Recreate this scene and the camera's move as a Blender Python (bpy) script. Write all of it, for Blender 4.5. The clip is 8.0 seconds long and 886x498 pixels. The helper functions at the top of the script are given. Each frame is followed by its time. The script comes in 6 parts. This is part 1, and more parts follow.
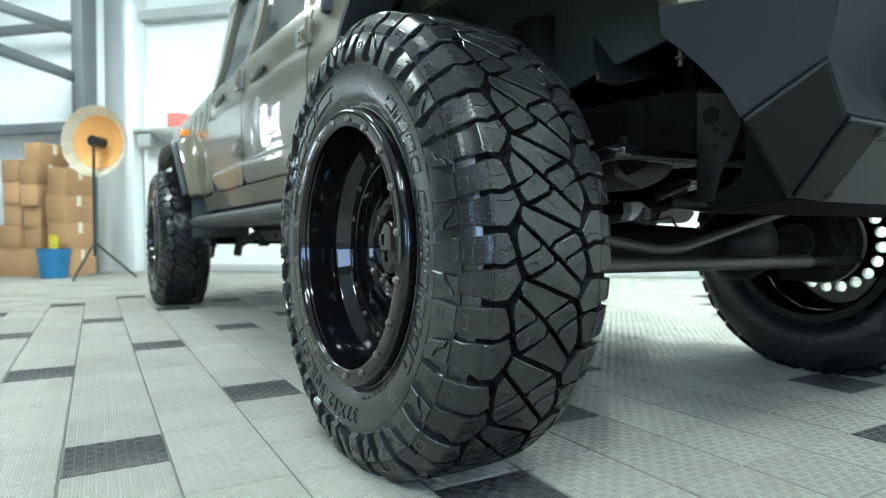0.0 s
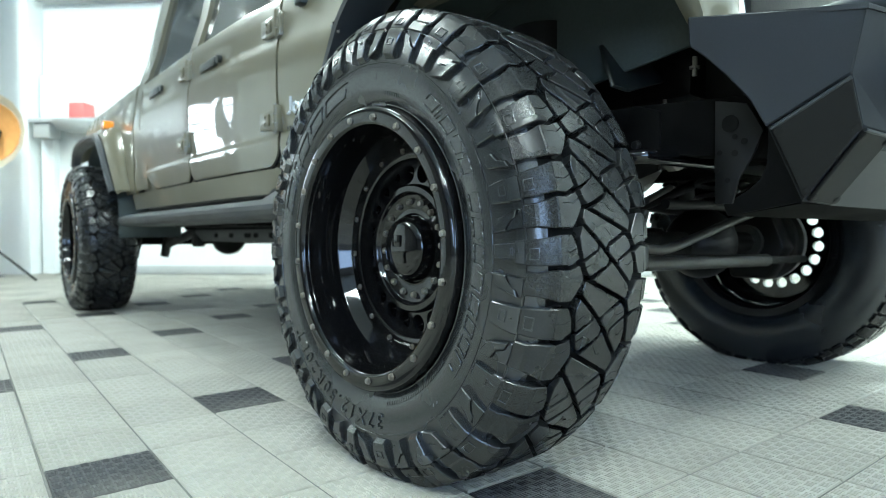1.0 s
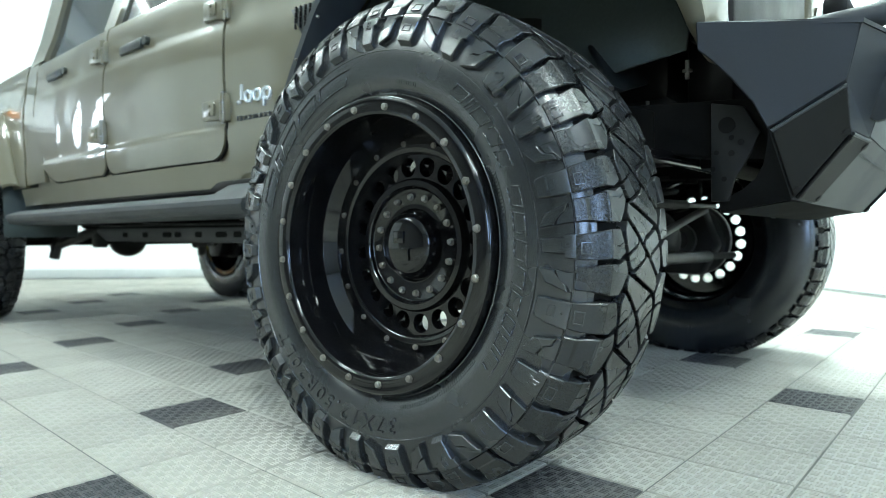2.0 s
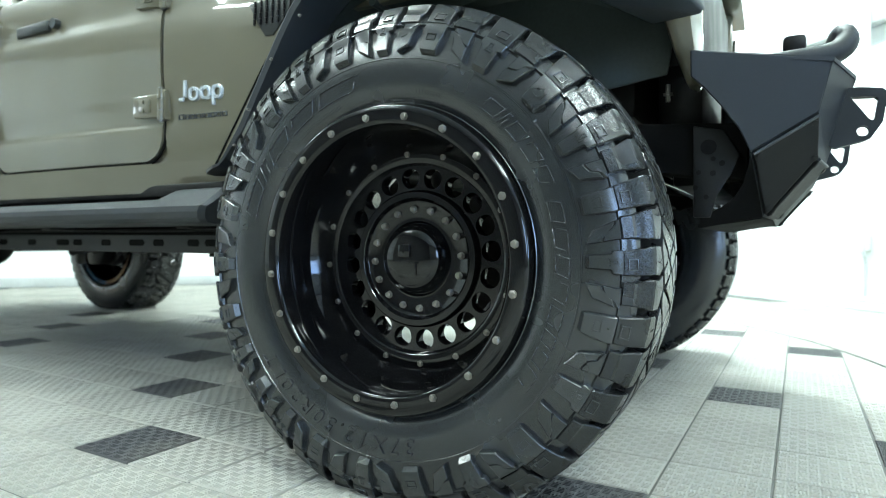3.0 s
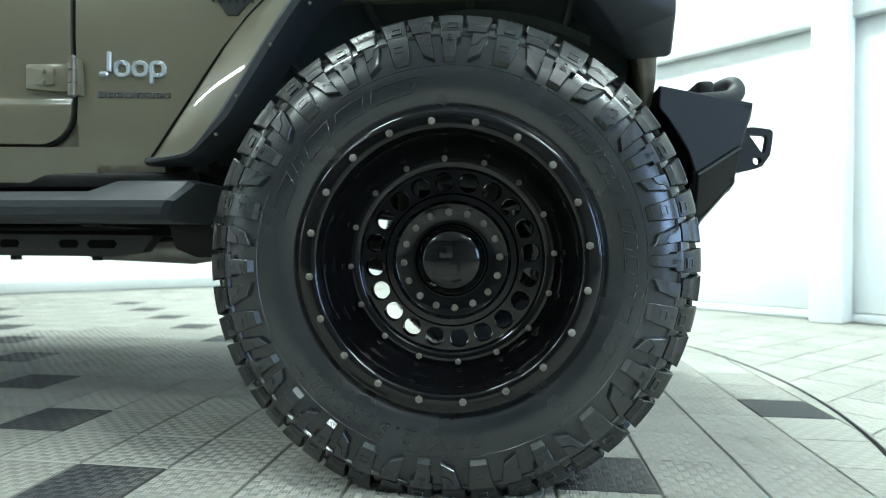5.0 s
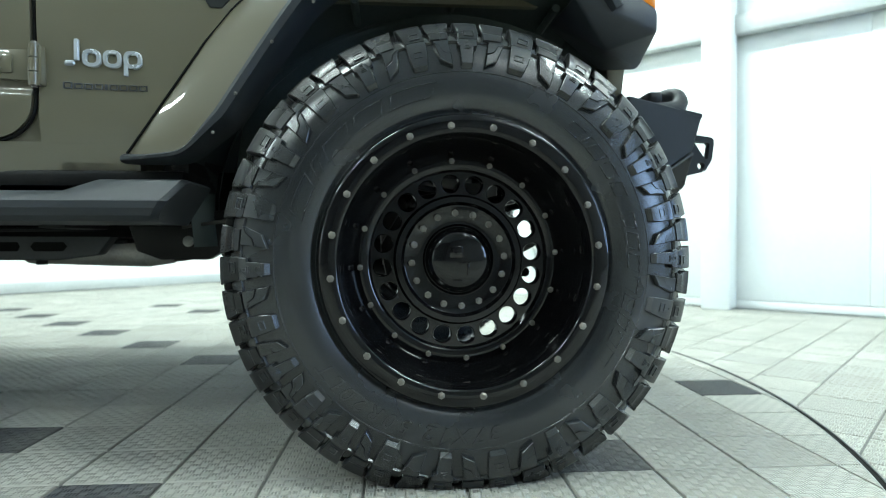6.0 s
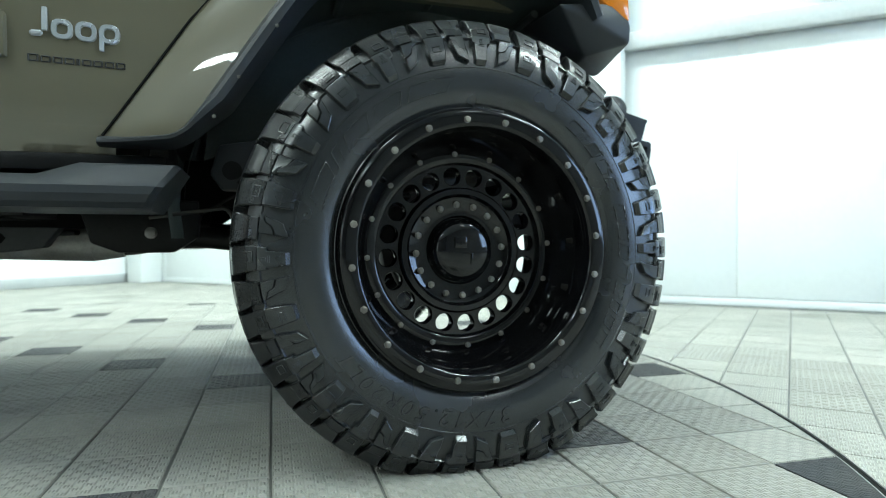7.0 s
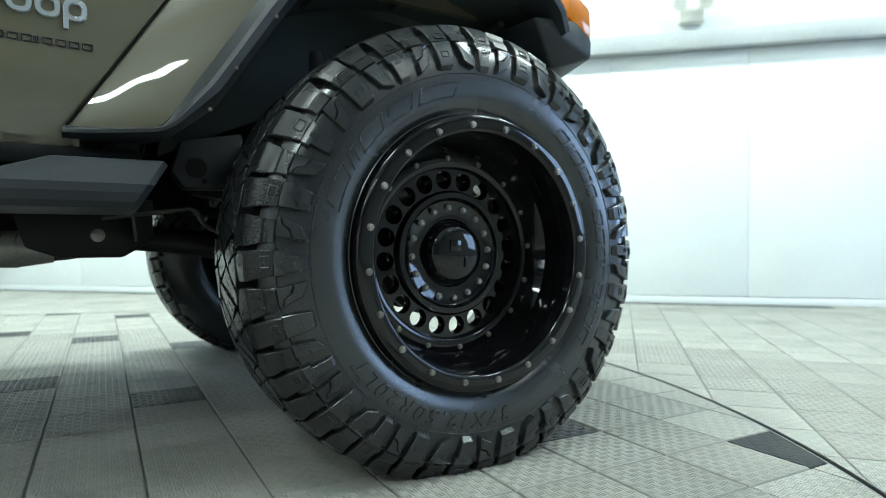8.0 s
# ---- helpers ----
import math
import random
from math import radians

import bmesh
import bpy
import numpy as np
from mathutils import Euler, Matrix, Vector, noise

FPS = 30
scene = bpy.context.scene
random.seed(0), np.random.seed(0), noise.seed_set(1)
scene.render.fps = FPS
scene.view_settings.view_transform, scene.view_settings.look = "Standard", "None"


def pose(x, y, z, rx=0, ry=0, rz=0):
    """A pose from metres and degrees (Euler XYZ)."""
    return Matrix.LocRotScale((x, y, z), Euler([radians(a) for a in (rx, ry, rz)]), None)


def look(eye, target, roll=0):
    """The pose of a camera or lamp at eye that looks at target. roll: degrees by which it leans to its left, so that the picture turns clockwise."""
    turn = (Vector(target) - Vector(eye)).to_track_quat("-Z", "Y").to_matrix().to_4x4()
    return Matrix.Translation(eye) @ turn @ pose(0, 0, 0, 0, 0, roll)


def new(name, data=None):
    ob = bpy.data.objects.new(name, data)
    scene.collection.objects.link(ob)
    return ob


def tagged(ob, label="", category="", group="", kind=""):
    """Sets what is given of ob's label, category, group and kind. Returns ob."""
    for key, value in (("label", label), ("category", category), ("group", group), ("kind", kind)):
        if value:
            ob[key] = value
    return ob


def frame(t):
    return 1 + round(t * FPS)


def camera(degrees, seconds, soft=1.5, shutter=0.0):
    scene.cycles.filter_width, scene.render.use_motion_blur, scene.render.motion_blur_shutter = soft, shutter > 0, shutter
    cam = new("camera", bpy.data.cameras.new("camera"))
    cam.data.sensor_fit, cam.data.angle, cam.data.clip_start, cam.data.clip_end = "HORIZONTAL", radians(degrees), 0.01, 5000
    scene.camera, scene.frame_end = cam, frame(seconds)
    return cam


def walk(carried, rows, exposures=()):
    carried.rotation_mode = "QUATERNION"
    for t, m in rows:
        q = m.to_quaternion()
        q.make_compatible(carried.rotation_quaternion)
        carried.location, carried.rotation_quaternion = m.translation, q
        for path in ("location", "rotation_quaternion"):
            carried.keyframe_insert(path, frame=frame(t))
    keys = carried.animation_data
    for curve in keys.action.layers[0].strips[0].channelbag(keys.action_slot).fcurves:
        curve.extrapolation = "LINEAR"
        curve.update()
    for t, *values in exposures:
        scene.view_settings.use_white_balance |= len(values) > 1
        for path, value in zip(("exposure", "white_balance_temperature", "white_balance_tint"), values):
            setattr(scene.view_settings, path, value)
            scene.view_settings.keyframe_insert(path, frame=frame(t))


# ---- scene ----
cam = camera(71.3, 8.0, soft=0.6)
cam.data.dof.use_dof, cam.data.dof.focus_distance, cam.data.dof.aperture_fstop = True, 1.06, 4.0
PATH = [
    (0, (0.047, -0.009, 0.466), (1.028, 1.733, 0.422), -0.1),
    (0.5, (-0.048, 0.054, 0.48), (1.059, 1.719, 0.428), -0.1),
    (1, (-0.137, 0.124, 0.47), (1.089, 1.703, 0.423), -0.1),
    (1.5, (-0.218, 0.207, 0.46), (1.143, 1.672, 0.419), 0.0),
    (1.7, (-0.244, 0.247, 0.459), (1.167, 1.663, 0.415), -0.1),
    (2.8, (-0.393, 0.488, 0.472), (1.297, 1.556, 0.445), 0.1),
    (3, (-0.418, 0.535, 0.477), (1.314, 1.535, 0.449), 0.1),
    (3.5, (-0.477, 0.656, 0.482), (1.348, 1.473, 0.451), 0.1),
    (4, (-0.532, 0.777, 0.465), (1.365, 1.412, 0.449), 0.1),
    (4.5, (-0.582, 0.904, 0.469), (1.366, 1.359, 0.444), 0.1),
    (5.8, (-0.678, 1.262, 0.471), (1.32, 1.191, 0.463), 0.2),
    (6, (-0.677, 1.298, 0.479), (1.319, 1.172, 0.454), -0.1),
    (6.5, (-0.683, 1.436, 0.463), (1.289, 1.104, 0.439), -0.1),
    (7, (-0.665, 1.573, 0.457), (1.263, 1.04, 0.436), -0.0),
    (7.5, (-0.627, 1.713, 0.466), (1.223, 0.955, 0.44), -0.0),
    (8, (-0.56, 1.848, 0.461), (1.191, 0.881, 0.444), -0.1),
]
walk(cam, [(t, look(eye, target, roll)) for t, eye, target, roll in PATH],
     [(0, 0.45), (1.5, 0.72), (3.0, 0.70), (3.5, 0.63), (5.0, 0.33), (6.5, 0.18), (8, -0.06)])

# ---- light ----
NA = Vector((0.7373, -0.6756, 0))      # normal of the panelled wall
MB = Vector((0.6756, 0.7373, 0))       # normal of the far wall
CEIL = 4.2


def room(a, b, z=0.0):
    """A place in the hall: a across towards the panelled wall, b towards the far wall."""
    return NA * a + MB * b + Vector((0, 0, z))


ROOM_TURN = Matrix(((NA.x, MB.x, 0, 0), (NA.y, MB.y, 0, 0), (0, 0, 1, 0), (0, 0, 0, 1)))

world = bpy.data.worlds.new("world")
scene.world = world
world.use_nodes = True
world.node_tree.nodes["Background"].inputs[0].default_value = (0.6, 0.65, 0.7, 1)
world.node_tree.nodes["Background"].inputs[1].default_value = 0.05

LAMPS = [(-5.6, 4.4, 95), (-2.4, 5.4, 35), (-2.1, 2.5, 60), (-0.1, -2.3, 125), (-5.6, 0.9, 120), (-2.4, -3.4, 20), (1.7, 5.4, 170), (1.6, 2.6, 215), (1.7, -1.2, 80)]


# ---- materials ----
def mat(name, color, rough=0.5, metal=0.0, vary=0.12, scale=(3.0, 60.0), bump=0.0, bump_scale=200.0, coat=0.0, rvary=0.08,
        dirt=None, dirt_amount=0.0, dirt_scale=2.0, island=0.0, obj=0.0, spec=0.5, bump_dist=0.002, weave=None):
    m = bpy.data.materials.new(name)
    m.use_nodes = True
    nt = m.node_tree
    n, l = nt.nodes, nt.links
    p = n["Principled BSDF"]
    tc = n.new("ShaderNodeTexCoord")

    def tex(s, detail=4.0):
        t = n.new("ShaderNodeTexNoise")
        t.inputs["Scale"].default_value = s
        t.inputs["Detail"].default_value = detail
        l.new(tc.outputs["Object"], t.inputs["Vector"])
        return t.outputs["Fac"]

    def mapped(v, lo, hi):
        r = n.new("ShaderNodeMapRange")
        r.inputs[1].default_value, r.inputs[2].default_value = 0.25, 0.75
        r.inputs[3].default_value, r.inputs[4].default_value = lo, hi
        l.new(v, r.inputs[0])
        return r.outputs[0]

    def times(a, b):
        q = n.new("ShaderNodeMath")
        q.operation = "MULTIPLY"
        l.new(a, q.inputs[0])
        l.new(b, q.inputs[1])
        return q.outputs[0]

    big, fine = tex(scale[0]), tex(scale[1])
    f = times(mapped(big, 1 - vary, 1 + vary), mapped(fine, 1 - vary * 0.6, 1 + vary * 0.6))
    if obj:
        oi = n.new("ShaderNodeObjectInfo")
        r = n.new("ShaderNodeMapRange")
        r.inputs[3].default_value, r.inputs[4].default_value = 1 - obj, 1 + obj
        l.new(oi.outputs["Random"], r.inputs[0])
        f = times(f, r.outputs[0])
    if island:
        g = n.new("ShaderNodeNewGeometry")
        r = n.new("ShaderNodeMapRange")
        r.inputs[3].default_value, r.inputs[4].default_value = 1 - island, 1 + island
        l.new(g.outputs["Random Per Island"], r.inputs[0])
        f = times(f, r.outputs[0])
    mul = n.new("ShaderNodeVectorMath")
    mul.operation = "SCALE"
    mul.inputs[0].default_value = color
    l.new(f, mul.inputs["Scale"])
    out = mul.outputs[0]
    if dirt:
        mix = n.new("ShaderNodeMix")
        mix.data_type = "RGBA"
        mix.inputs["B"].default_value = (*dirt, 1)
        l.new(out, mix.inputs["A"])
        d = tex(dirt_scale, 8.0)
        r = n.new("ShaderNodeMapRange")
        r.inputs[1].default_value, r.inputs[2].default_value = 0.5, 0.78
        r.inputs[3].default_value, r.inputs[4].default_value = 0.0, dirt_amount
        l.new(d, r.inputs[0])
        l.new(r.outputs[0], mix.inputs["Factor"])
        out = mix.outputs["Result"]
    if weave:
        # the ribs' shade is painted into the colour: hollows and odd cells darker
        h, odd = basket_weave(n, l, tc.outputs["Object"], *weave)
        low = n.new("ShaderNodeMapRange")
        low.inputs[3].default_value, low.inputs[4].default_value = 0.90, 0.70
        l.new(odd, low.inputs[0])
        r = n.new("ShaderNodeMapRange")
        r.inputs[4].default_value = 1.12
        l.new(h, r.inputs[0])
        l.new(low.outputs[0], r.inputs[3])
        shaded = n.new("ShaderNodeVectorMath")
        shaded.operation = "SCALE"
        l.new(out, shaded.inputs[0])
        l.new(r.outputs[0], shaded.inputs["Scale"])
        out = shaded.outputs[0]
    l.new(out, p.inputs["Base Color"])
    l.new(mapped(big, max(rough - rvary, 0.01), min(rough + rvary, 1.0)), p.inputs["Roughness"])
    p.inputs["Metallic"].default_value = metal
    p.inputs["Coat Weight"].default_value = coat
    p.inputs["Coat Roughness"].default_value = 0.03
    p.inputs["Specular IOR Level"].default_value = spec
    if bump:
        b = n.new("ShaderNodeBump")
        b.inputs["Strength"].default_value = bump
        b.inputs["Distance"].default_value = bump_dist
        l.new(tex(bump_scale, 3.0 if bump_scale > 20 else 0.4), b.inputs["Height"])
        l.new(b.outputs[0], p.inputs["Normal"])
        if coat:
            l.new(b.outputs[0], p.inputs["Coat Normal"])
    if weave:
        w = n.new("ShaderNodeBump")
        w.inputs["Strength"].default_value = 1.0
        w.inputs["Distance"].default_value = 0.008
        l.new(h, w.inputs["Height"])
        if bump:
            l.new(b.outputs[0], w.inputs["Normal"])
        l.new(w.outputs[0], p.inputs["Normal"])
    return m


def basket_weave(n, l, coords, pitch, turn, x0, y0):
    """The height of a grip pattern: cells of three short ribs, upright and lying by turns."""
    def calc(op, a, b=None, c=None):
        q = n.new("ShaderNodeMath")
        q.operation = op
        for i, v in enumerate((a, b, c)):
            if v is None:
                continue
            if isinstance(v, (int, float)):
                q.inputs[i].default_value = v
            else:
                l.new(v, q.inputs[i])
        return q.outputs[0]

    def ramp(v, lo, hi):
        r = n.new("ShaderNodeMapRange")
        r.interpolation_type = "SMOOTHSTEP"
        r.inputs[1].default_value, r.inputs[2].default_value = lo, hi
        l.new(v, r.inputs[0])
        return r.outputs[0]

    mp = n.new("ShaderNodeMapping")
    mp.vector_type = "TEXTURE"
    mp.inputs["Location"].default_value = (x0, y0, 0)
    mp.inputs["Rotation"].default_value = (0, 0, turn)
    mp.inputs["Scale"].default_value = (pitch, pitch, 1)
    l.new(coords, mp.inputs["Vector"])
    sep = n.new("ShaderNodeSeparateXYZ")
    l.new(mp.outputs[0], sep.inputs[0])
    u, v = sep.outputs[0], sep.outputs[1]
    odd = calc("FLOORED_MODULO", calc("ADD", calc("FLOOR", u), calc("FLOOR", v)), 2.0)
    fu, fv = calc("FRACT", u), calc("FRACT", v)
    across = calc("ADD", fu, calc("MULTIPLY", odd, calc("SUBTRACT", fv, fu)))
    along = calc("ADD", fv, calc("MULTIPLY", odd, calc("SUBTRACT", fu, fv)))
    ribs = ramp(calc("COSINE", calc("MULTIPLY", calc("ADD", across, 0.1667), 18.85)), -0.1, 0.7)
    ends = ramp(calc("ABSOLUTE", calc("SUBTRACT", along, 0.5)), 0.46, 0.36)
    edge = ramp(calc("ABSOLUTE", calc("SUBTRACT", across, 0.5)), 0.49, 0.44)
    return calc("MULTIPLY", calc("MULTIPLY", ribs, ends), edge), odd


def glow(name, color, strength):
    m = bpy.data.materials.new(name)
    m.use_nodes = True
    p = m.node_tree.nodes["Principled BSDF"]
    p.inputs["Base Color"].default_value = (*color, 1)
    p.inputs["Emission Color"].default_value = (*color, 1)
    p.inputs["Emission Strength"].default_value = strength
    return m


PAINT = mat("olive_paint", (0.124, 0.112, 0.076), 0.34, 0.0, 0.03, (1.5, 900), coat=1.0, rvary=0.04, bump=0.5, bump_scale=6.5, bump_dist=0.009, spec=0.25)
RUBBER = mat("rubber", (0.0118, 0.0130, 0.0140), 0.27, 0, 0.2, (9, 160), bump=0.10, bump_scale=700, rvary=0.08, dirt=(0.11, 0.11, 0.108), dirt_amount=0.14, dirt_scale=420, spec=0.48)
# Groove rubber: dull, with the shade between tread blocks put into its darker colour
GROOVE = mat("dull_shade_rubber", (0.005, 0.0052, 0.0055), 0.8, 0, 0.25, (12, 160), spec=0.1)
SIDEWALL = mat("sidewall_rubber", (0.0155, 0.0178, 0.0200), 0.25, 0, 0.2, (6, 120), bump=0.05, bump_scale=500, rvary=0.07, dirt=(0.03, 0.03, 0.03), dirt_amount=0.3, dirt_scale=10, spec=0.85)
LETTER = mat("moulded_letter_rubber", (0.016, 0.018, 0.020), 0.15, 0, 0.15, (9, 120), rvary=0.04, spec=0.9)
GLOSS = mat("gloss_black", (0.0036, 0.0036, 0.0042), 0.07, 0, 0.2, (5, 90), rvary=0.03)
BOLT = mat("bolt_steel", (0.22, 0.205, 0.185), 0.42, 0.9, 0.2, (40, 300), obj=0.2)
PLASTIC = mat("black_plastic", (0.011, 0.0145, 0.0145), 0.40, 0, 0.2, (5, 200), bump=0.15, bump_scale=700, dirt=(0.035, 0.035, 0.033), dirt_amount=0.4, dirt_scale=5)
LINER = mat("liner_felt", (0.045, 0.058, 0.056), 0.55, 0, 0.2, (5, 120), bump=0.2, bump_scale=400, spec=0.4)
RAIL = mat("rail_grey", (0.030, 0.033, 0.036), 0.5, 0.1, 0.2, (6, 120), bump=0.15, bump_scale=300)
TRIM = mat("grey_trim", (0.021, 0.025, 0.030), 0.48, 0, 0.12, (4, 300), bump=0.1, bump_scale=900)
STEEL_PAINT = mat("powder_coat", (0.016, 0.0185, 0.0225), 0.55, 0.0, 0.14, (3, 400), bump=0.18, bump_scale=1200, spec=0.22)
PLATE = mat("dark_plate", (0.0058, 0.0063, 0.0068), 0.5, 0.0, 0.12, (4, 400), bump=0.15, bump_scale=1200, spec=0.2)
FRAME = mat("frame_black", (0.0045, 0.0045, 0.0047), 0.42, 0, 0.3, (8, 90), bump=0.2, bump_scale=150, dirt=(0.03, 0.028, 0.025), dirt_amount=0.4, dirt_scale=7, spec=0.25)
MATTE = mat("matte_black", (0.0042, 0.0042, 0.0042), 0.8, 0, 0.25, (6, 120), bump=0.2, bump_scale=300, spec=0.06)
BRACKET = mat("bracket_black", (0.0045, 0.0048, 0.0052), 0.6, 0, 0.2, (8, 90), bump=0.15, bump_scale=200, spec=0.25)
CHASSIS = mat("bare_steel", (0.062, 0.061, 0.058), 0.45, 0.6, 0.25, (12, 120), dirt=(0.06, 0.045, 0.035), dirt_amount=0.6, dirt_scale=12)
ALLOY = mat("cast_alloy", (0.38, 0.37, 0.35), 0.5, 0.6, 0.2, (15, 140), bump=0.2, bump_scale=200)
CHROME = mat("chrome", (0.75, 0.77, 0.8), 0.12, 1.0, 0.05, (5, 60))
BADGE = mat("silver_badge", (0.62, 0.66, 0.7), 0.25, 0.6, 0.05, (20, 200))
BADGE_DARK = mat("dark_badge", (0.05, 0.052, 0.055), 0.3, 0.3, 0.05, (20, 200))
AMBER = mat("amber_lens", (0.75, 0.22, 0.015), 0.15, 0, 0.08, (30, 200), coat=0.8)
GLASS_DARK = mat("tinted_glass", (0.012, 0.014, 0.015), 0.06, 0, 0.1, (2, 20), coat=0.5, rvary=0.02)
TILE_LOOK = dict(rough=0.55, spec=0.12, vary=0.1, scale=(2.2, 40), bump=0.1, bump_scale=260, rvary=0.08, dirt=(0.20, 0.19, 0.165), dirt_amount=0.6, dirt_scale=2.3)
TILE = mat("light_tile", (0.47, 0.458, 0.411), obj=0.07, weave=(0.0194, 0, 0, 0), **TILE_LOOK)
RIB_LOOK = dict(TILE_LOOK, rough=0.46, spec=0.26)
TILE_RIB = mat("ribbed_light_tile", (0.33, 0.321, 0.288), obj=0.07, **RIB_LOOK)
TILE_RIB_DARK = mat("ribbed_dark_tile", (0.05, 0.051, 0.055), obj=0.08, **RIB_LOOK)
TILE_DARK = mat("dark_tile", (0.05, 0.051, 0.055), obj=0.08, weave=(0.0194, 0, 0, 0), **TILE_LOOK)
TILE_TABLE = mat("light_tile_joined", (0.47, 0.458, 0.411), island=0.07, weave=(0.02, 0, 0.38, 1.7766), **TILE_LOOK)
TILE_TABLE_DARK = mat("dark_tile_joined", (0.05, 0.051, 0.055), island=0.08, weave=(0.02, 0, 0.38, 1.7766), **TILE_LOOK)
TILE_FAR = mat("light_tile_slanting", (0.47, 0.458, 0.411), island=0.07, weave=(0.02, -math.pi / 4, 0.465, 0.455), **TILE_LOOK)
GROUT = mat("grout", (0.14, 0.14, 0.132), 0.8, 0, 0.3, (5, 80))
RING_RUBBER = mat("ring_rubber", (0.004, 0.004, 0.004), 0.8, 0, 0.2, (6, 80), spec=0.15)
RING_METAL = mat("ring_metal", (0.42, 0.42, 0.4), 0.45, 0.8, 0.2, (6, 80))
WALL = mat("white_wall", (0.80, 0.83, 0.83), 0.5, 0, 0.03, (0.7, 30), bump=0.03, bump_scale=60, dirt=(0.62, 0.63, 0.62), dirt_amount=0.3, dirt_scale=0.9)
WALL_GREY = mat("grey_steelwork", (0.46, 0.48, 0.48), 0.5, 0.0, 0.1, (2, 40))
STEEL_DARK = mat("dark_steelwork", (0.13, 0.145, 0.155), 0.5, 0.1, 0.1, (2, 40))
# Walls out of view, coloured dark to stand for the unlit hall in reflections
WALL_SHADE = mat("unseen_grey_wall", (0.34, 0.35, 0.35), 0.6, 0, 0.08, (0.8, 30))
WALL_DARK = mat("unseen_dark_wall", (0.14, 0.14, 0.135), 0.6, 0, 0.1, (0.8, 30))
CEILING = mat("ceiling_paint", (0.70, 0.72, 0.72), 0.7, 0, 0.05, (0.8, 30))
CARD = mat("cardboard", (0.42, 0.235, 0.115), 0.8, 0, 0.12, (3, 60), obj=0.18, bump=0.1, bump_scale=90)
WHITE_PLASTIC = mat("white_plastic", (0.72, 0.72, 0.66), 0.4, 0, 0.05, (5, 60))
RED = mat("red_plastic", (0.72, 0.20, 0.19), 0.4, 0, 0.06, (5, 60))
BLUE = mat("blue_plastic", (0.02, 0.16, 0.34), 0.4, 0, 0.1, (5, 60))
YELLOW = mat("yellow_plastic", (0.55, 0.45, 0.03), 0.4, 0, 0.1, (5, 60))
ORANGE_CLOTH = mat("orange_cloth", (0.72, 0.33, 0.10), 0.7, 0, 0.1, (4, 40))
CLOTH = mat("white_cloth", (0.7, 0.62, 0.5), 0.7, 0, 0.1, (4, 40))
SKY_GLOW = glow("sky_glow", (0.46, 0.68, 1.0), 7.5)
DAY_GLOW = glow("day_glow", (0.78, 0.92, 1.0), 7.0)
LAMP_FACE = glow("lamp_face", (1.0, 0.98, 0.95), 9.0)


# ---- mesh helpers ----
def mesh_of(name, bm, material, smooth=None):
    me = bpy.data.meshes.new(name)
    bmesh.ops.recalc_face_normals(bm, faces=bm.faces)
    bm.to_mesh(me)
    bm.free()
    me.materials.append(material)
    if smooth is not None:
        for f in me.polygons:
            f.use_smooth = True
        me.set_sharp_from_angle(angle=radians(smooth))
    return me


def part(name, bm, material, parent, label="", smooth=35):
    ob = new(name, mesh_of(name, bm, material, smooth))
    ob.parent = parent
    return tagged(ob, label)


def thing(name, bm, material, label, category, group="", kind="", smooth=35):
    return tagged(new(name, mesh_of(name, bm, material, smooth)), label, category, group, kind)


def box(lo, hi, bevel=0.0, bm=None, seg=2):
    out = bm or bmesh.new()
    tmp = bmesh.new()
    bmesh.ops.create_cube(tmp, size=1)
    lo, hi = Vector(lo), Vector(hi)
    for v in tmp.verts:
        v.co = Vector(((lo[i] + hi[i]) / 2 + v.co[i] * (hi[i] - lo[i]) for i in range(3)))
    if bevel:
        bmesh.ops.bevel(tmp, geom=tmp.edges[:], offset=bevel, segments=seg, affect="EDGES", profile=0.5)
    return join(out, tmp)


def join(bm, other, m=None):
    table = {}
    for v in other.verts:
        table[v] = bm.verts.new(m @ v.co if m else v.co)
    for f in other.faces:
        bm.faces.new([table[v] for v in f.verts])
    other.free()
    return bm


def moved(bm, m):
    bmesh.ops.transform(bm, matrix=m, verts=bm.verts)
    return bm


def prism(pts, thick, bevel=0.0, bm=None, seg=2):
    """A plate from a ring of 3D points, given thickness along the vector thick."""
    out = bm or bmesh.new()
    tmp = bmesh.new()
    t = Vector(thick)
    a = [tmp.verts.new(Vector(p)) for p in pts]
    b = [tmp.verts.new(Vector(p) + t) for p in pts]
    k = len(pts)
    tmp.faces.new(a)
    tmp.faces.new(b[::-1])
    for i in range(k):
        tmp.faces.new((a[i], b[i], b[(i + 1) % k], a[(i + 1) % k]))
    bmesh.ops.recalc_face_normals(tmp, faces=tmp.faces)
    if bevel:
        bmesh.ops.bevel(tmp, geom=tmp.edges[:], offset=bevel, segments=seg, affect="EDGES", profile=0.5)
    return join(out, tmp)


def lathe(profile, n=96, bm=None, closed=False):
    """A turned body about the x axis from (x, r) pairs."""
    bm = bm or bmesh.new()
    rings = []
    for x, r in profile:
        rings.append([bm.verts.new((x, r * math.sin(2 * math.pi * k / n), r * math.cos(2 * math.pi * k / n))) for k in range(n)])
    pairs = list(zip(rings, rings[1:])) + ([(rings[-1], rings[0])] if closed else [])
    for a, b in pairs:
        for k in range(n):
            bm.faces.new((a[k], a[(k + 1) % n], b[(k + 1) % n], b[k]))
    return bm


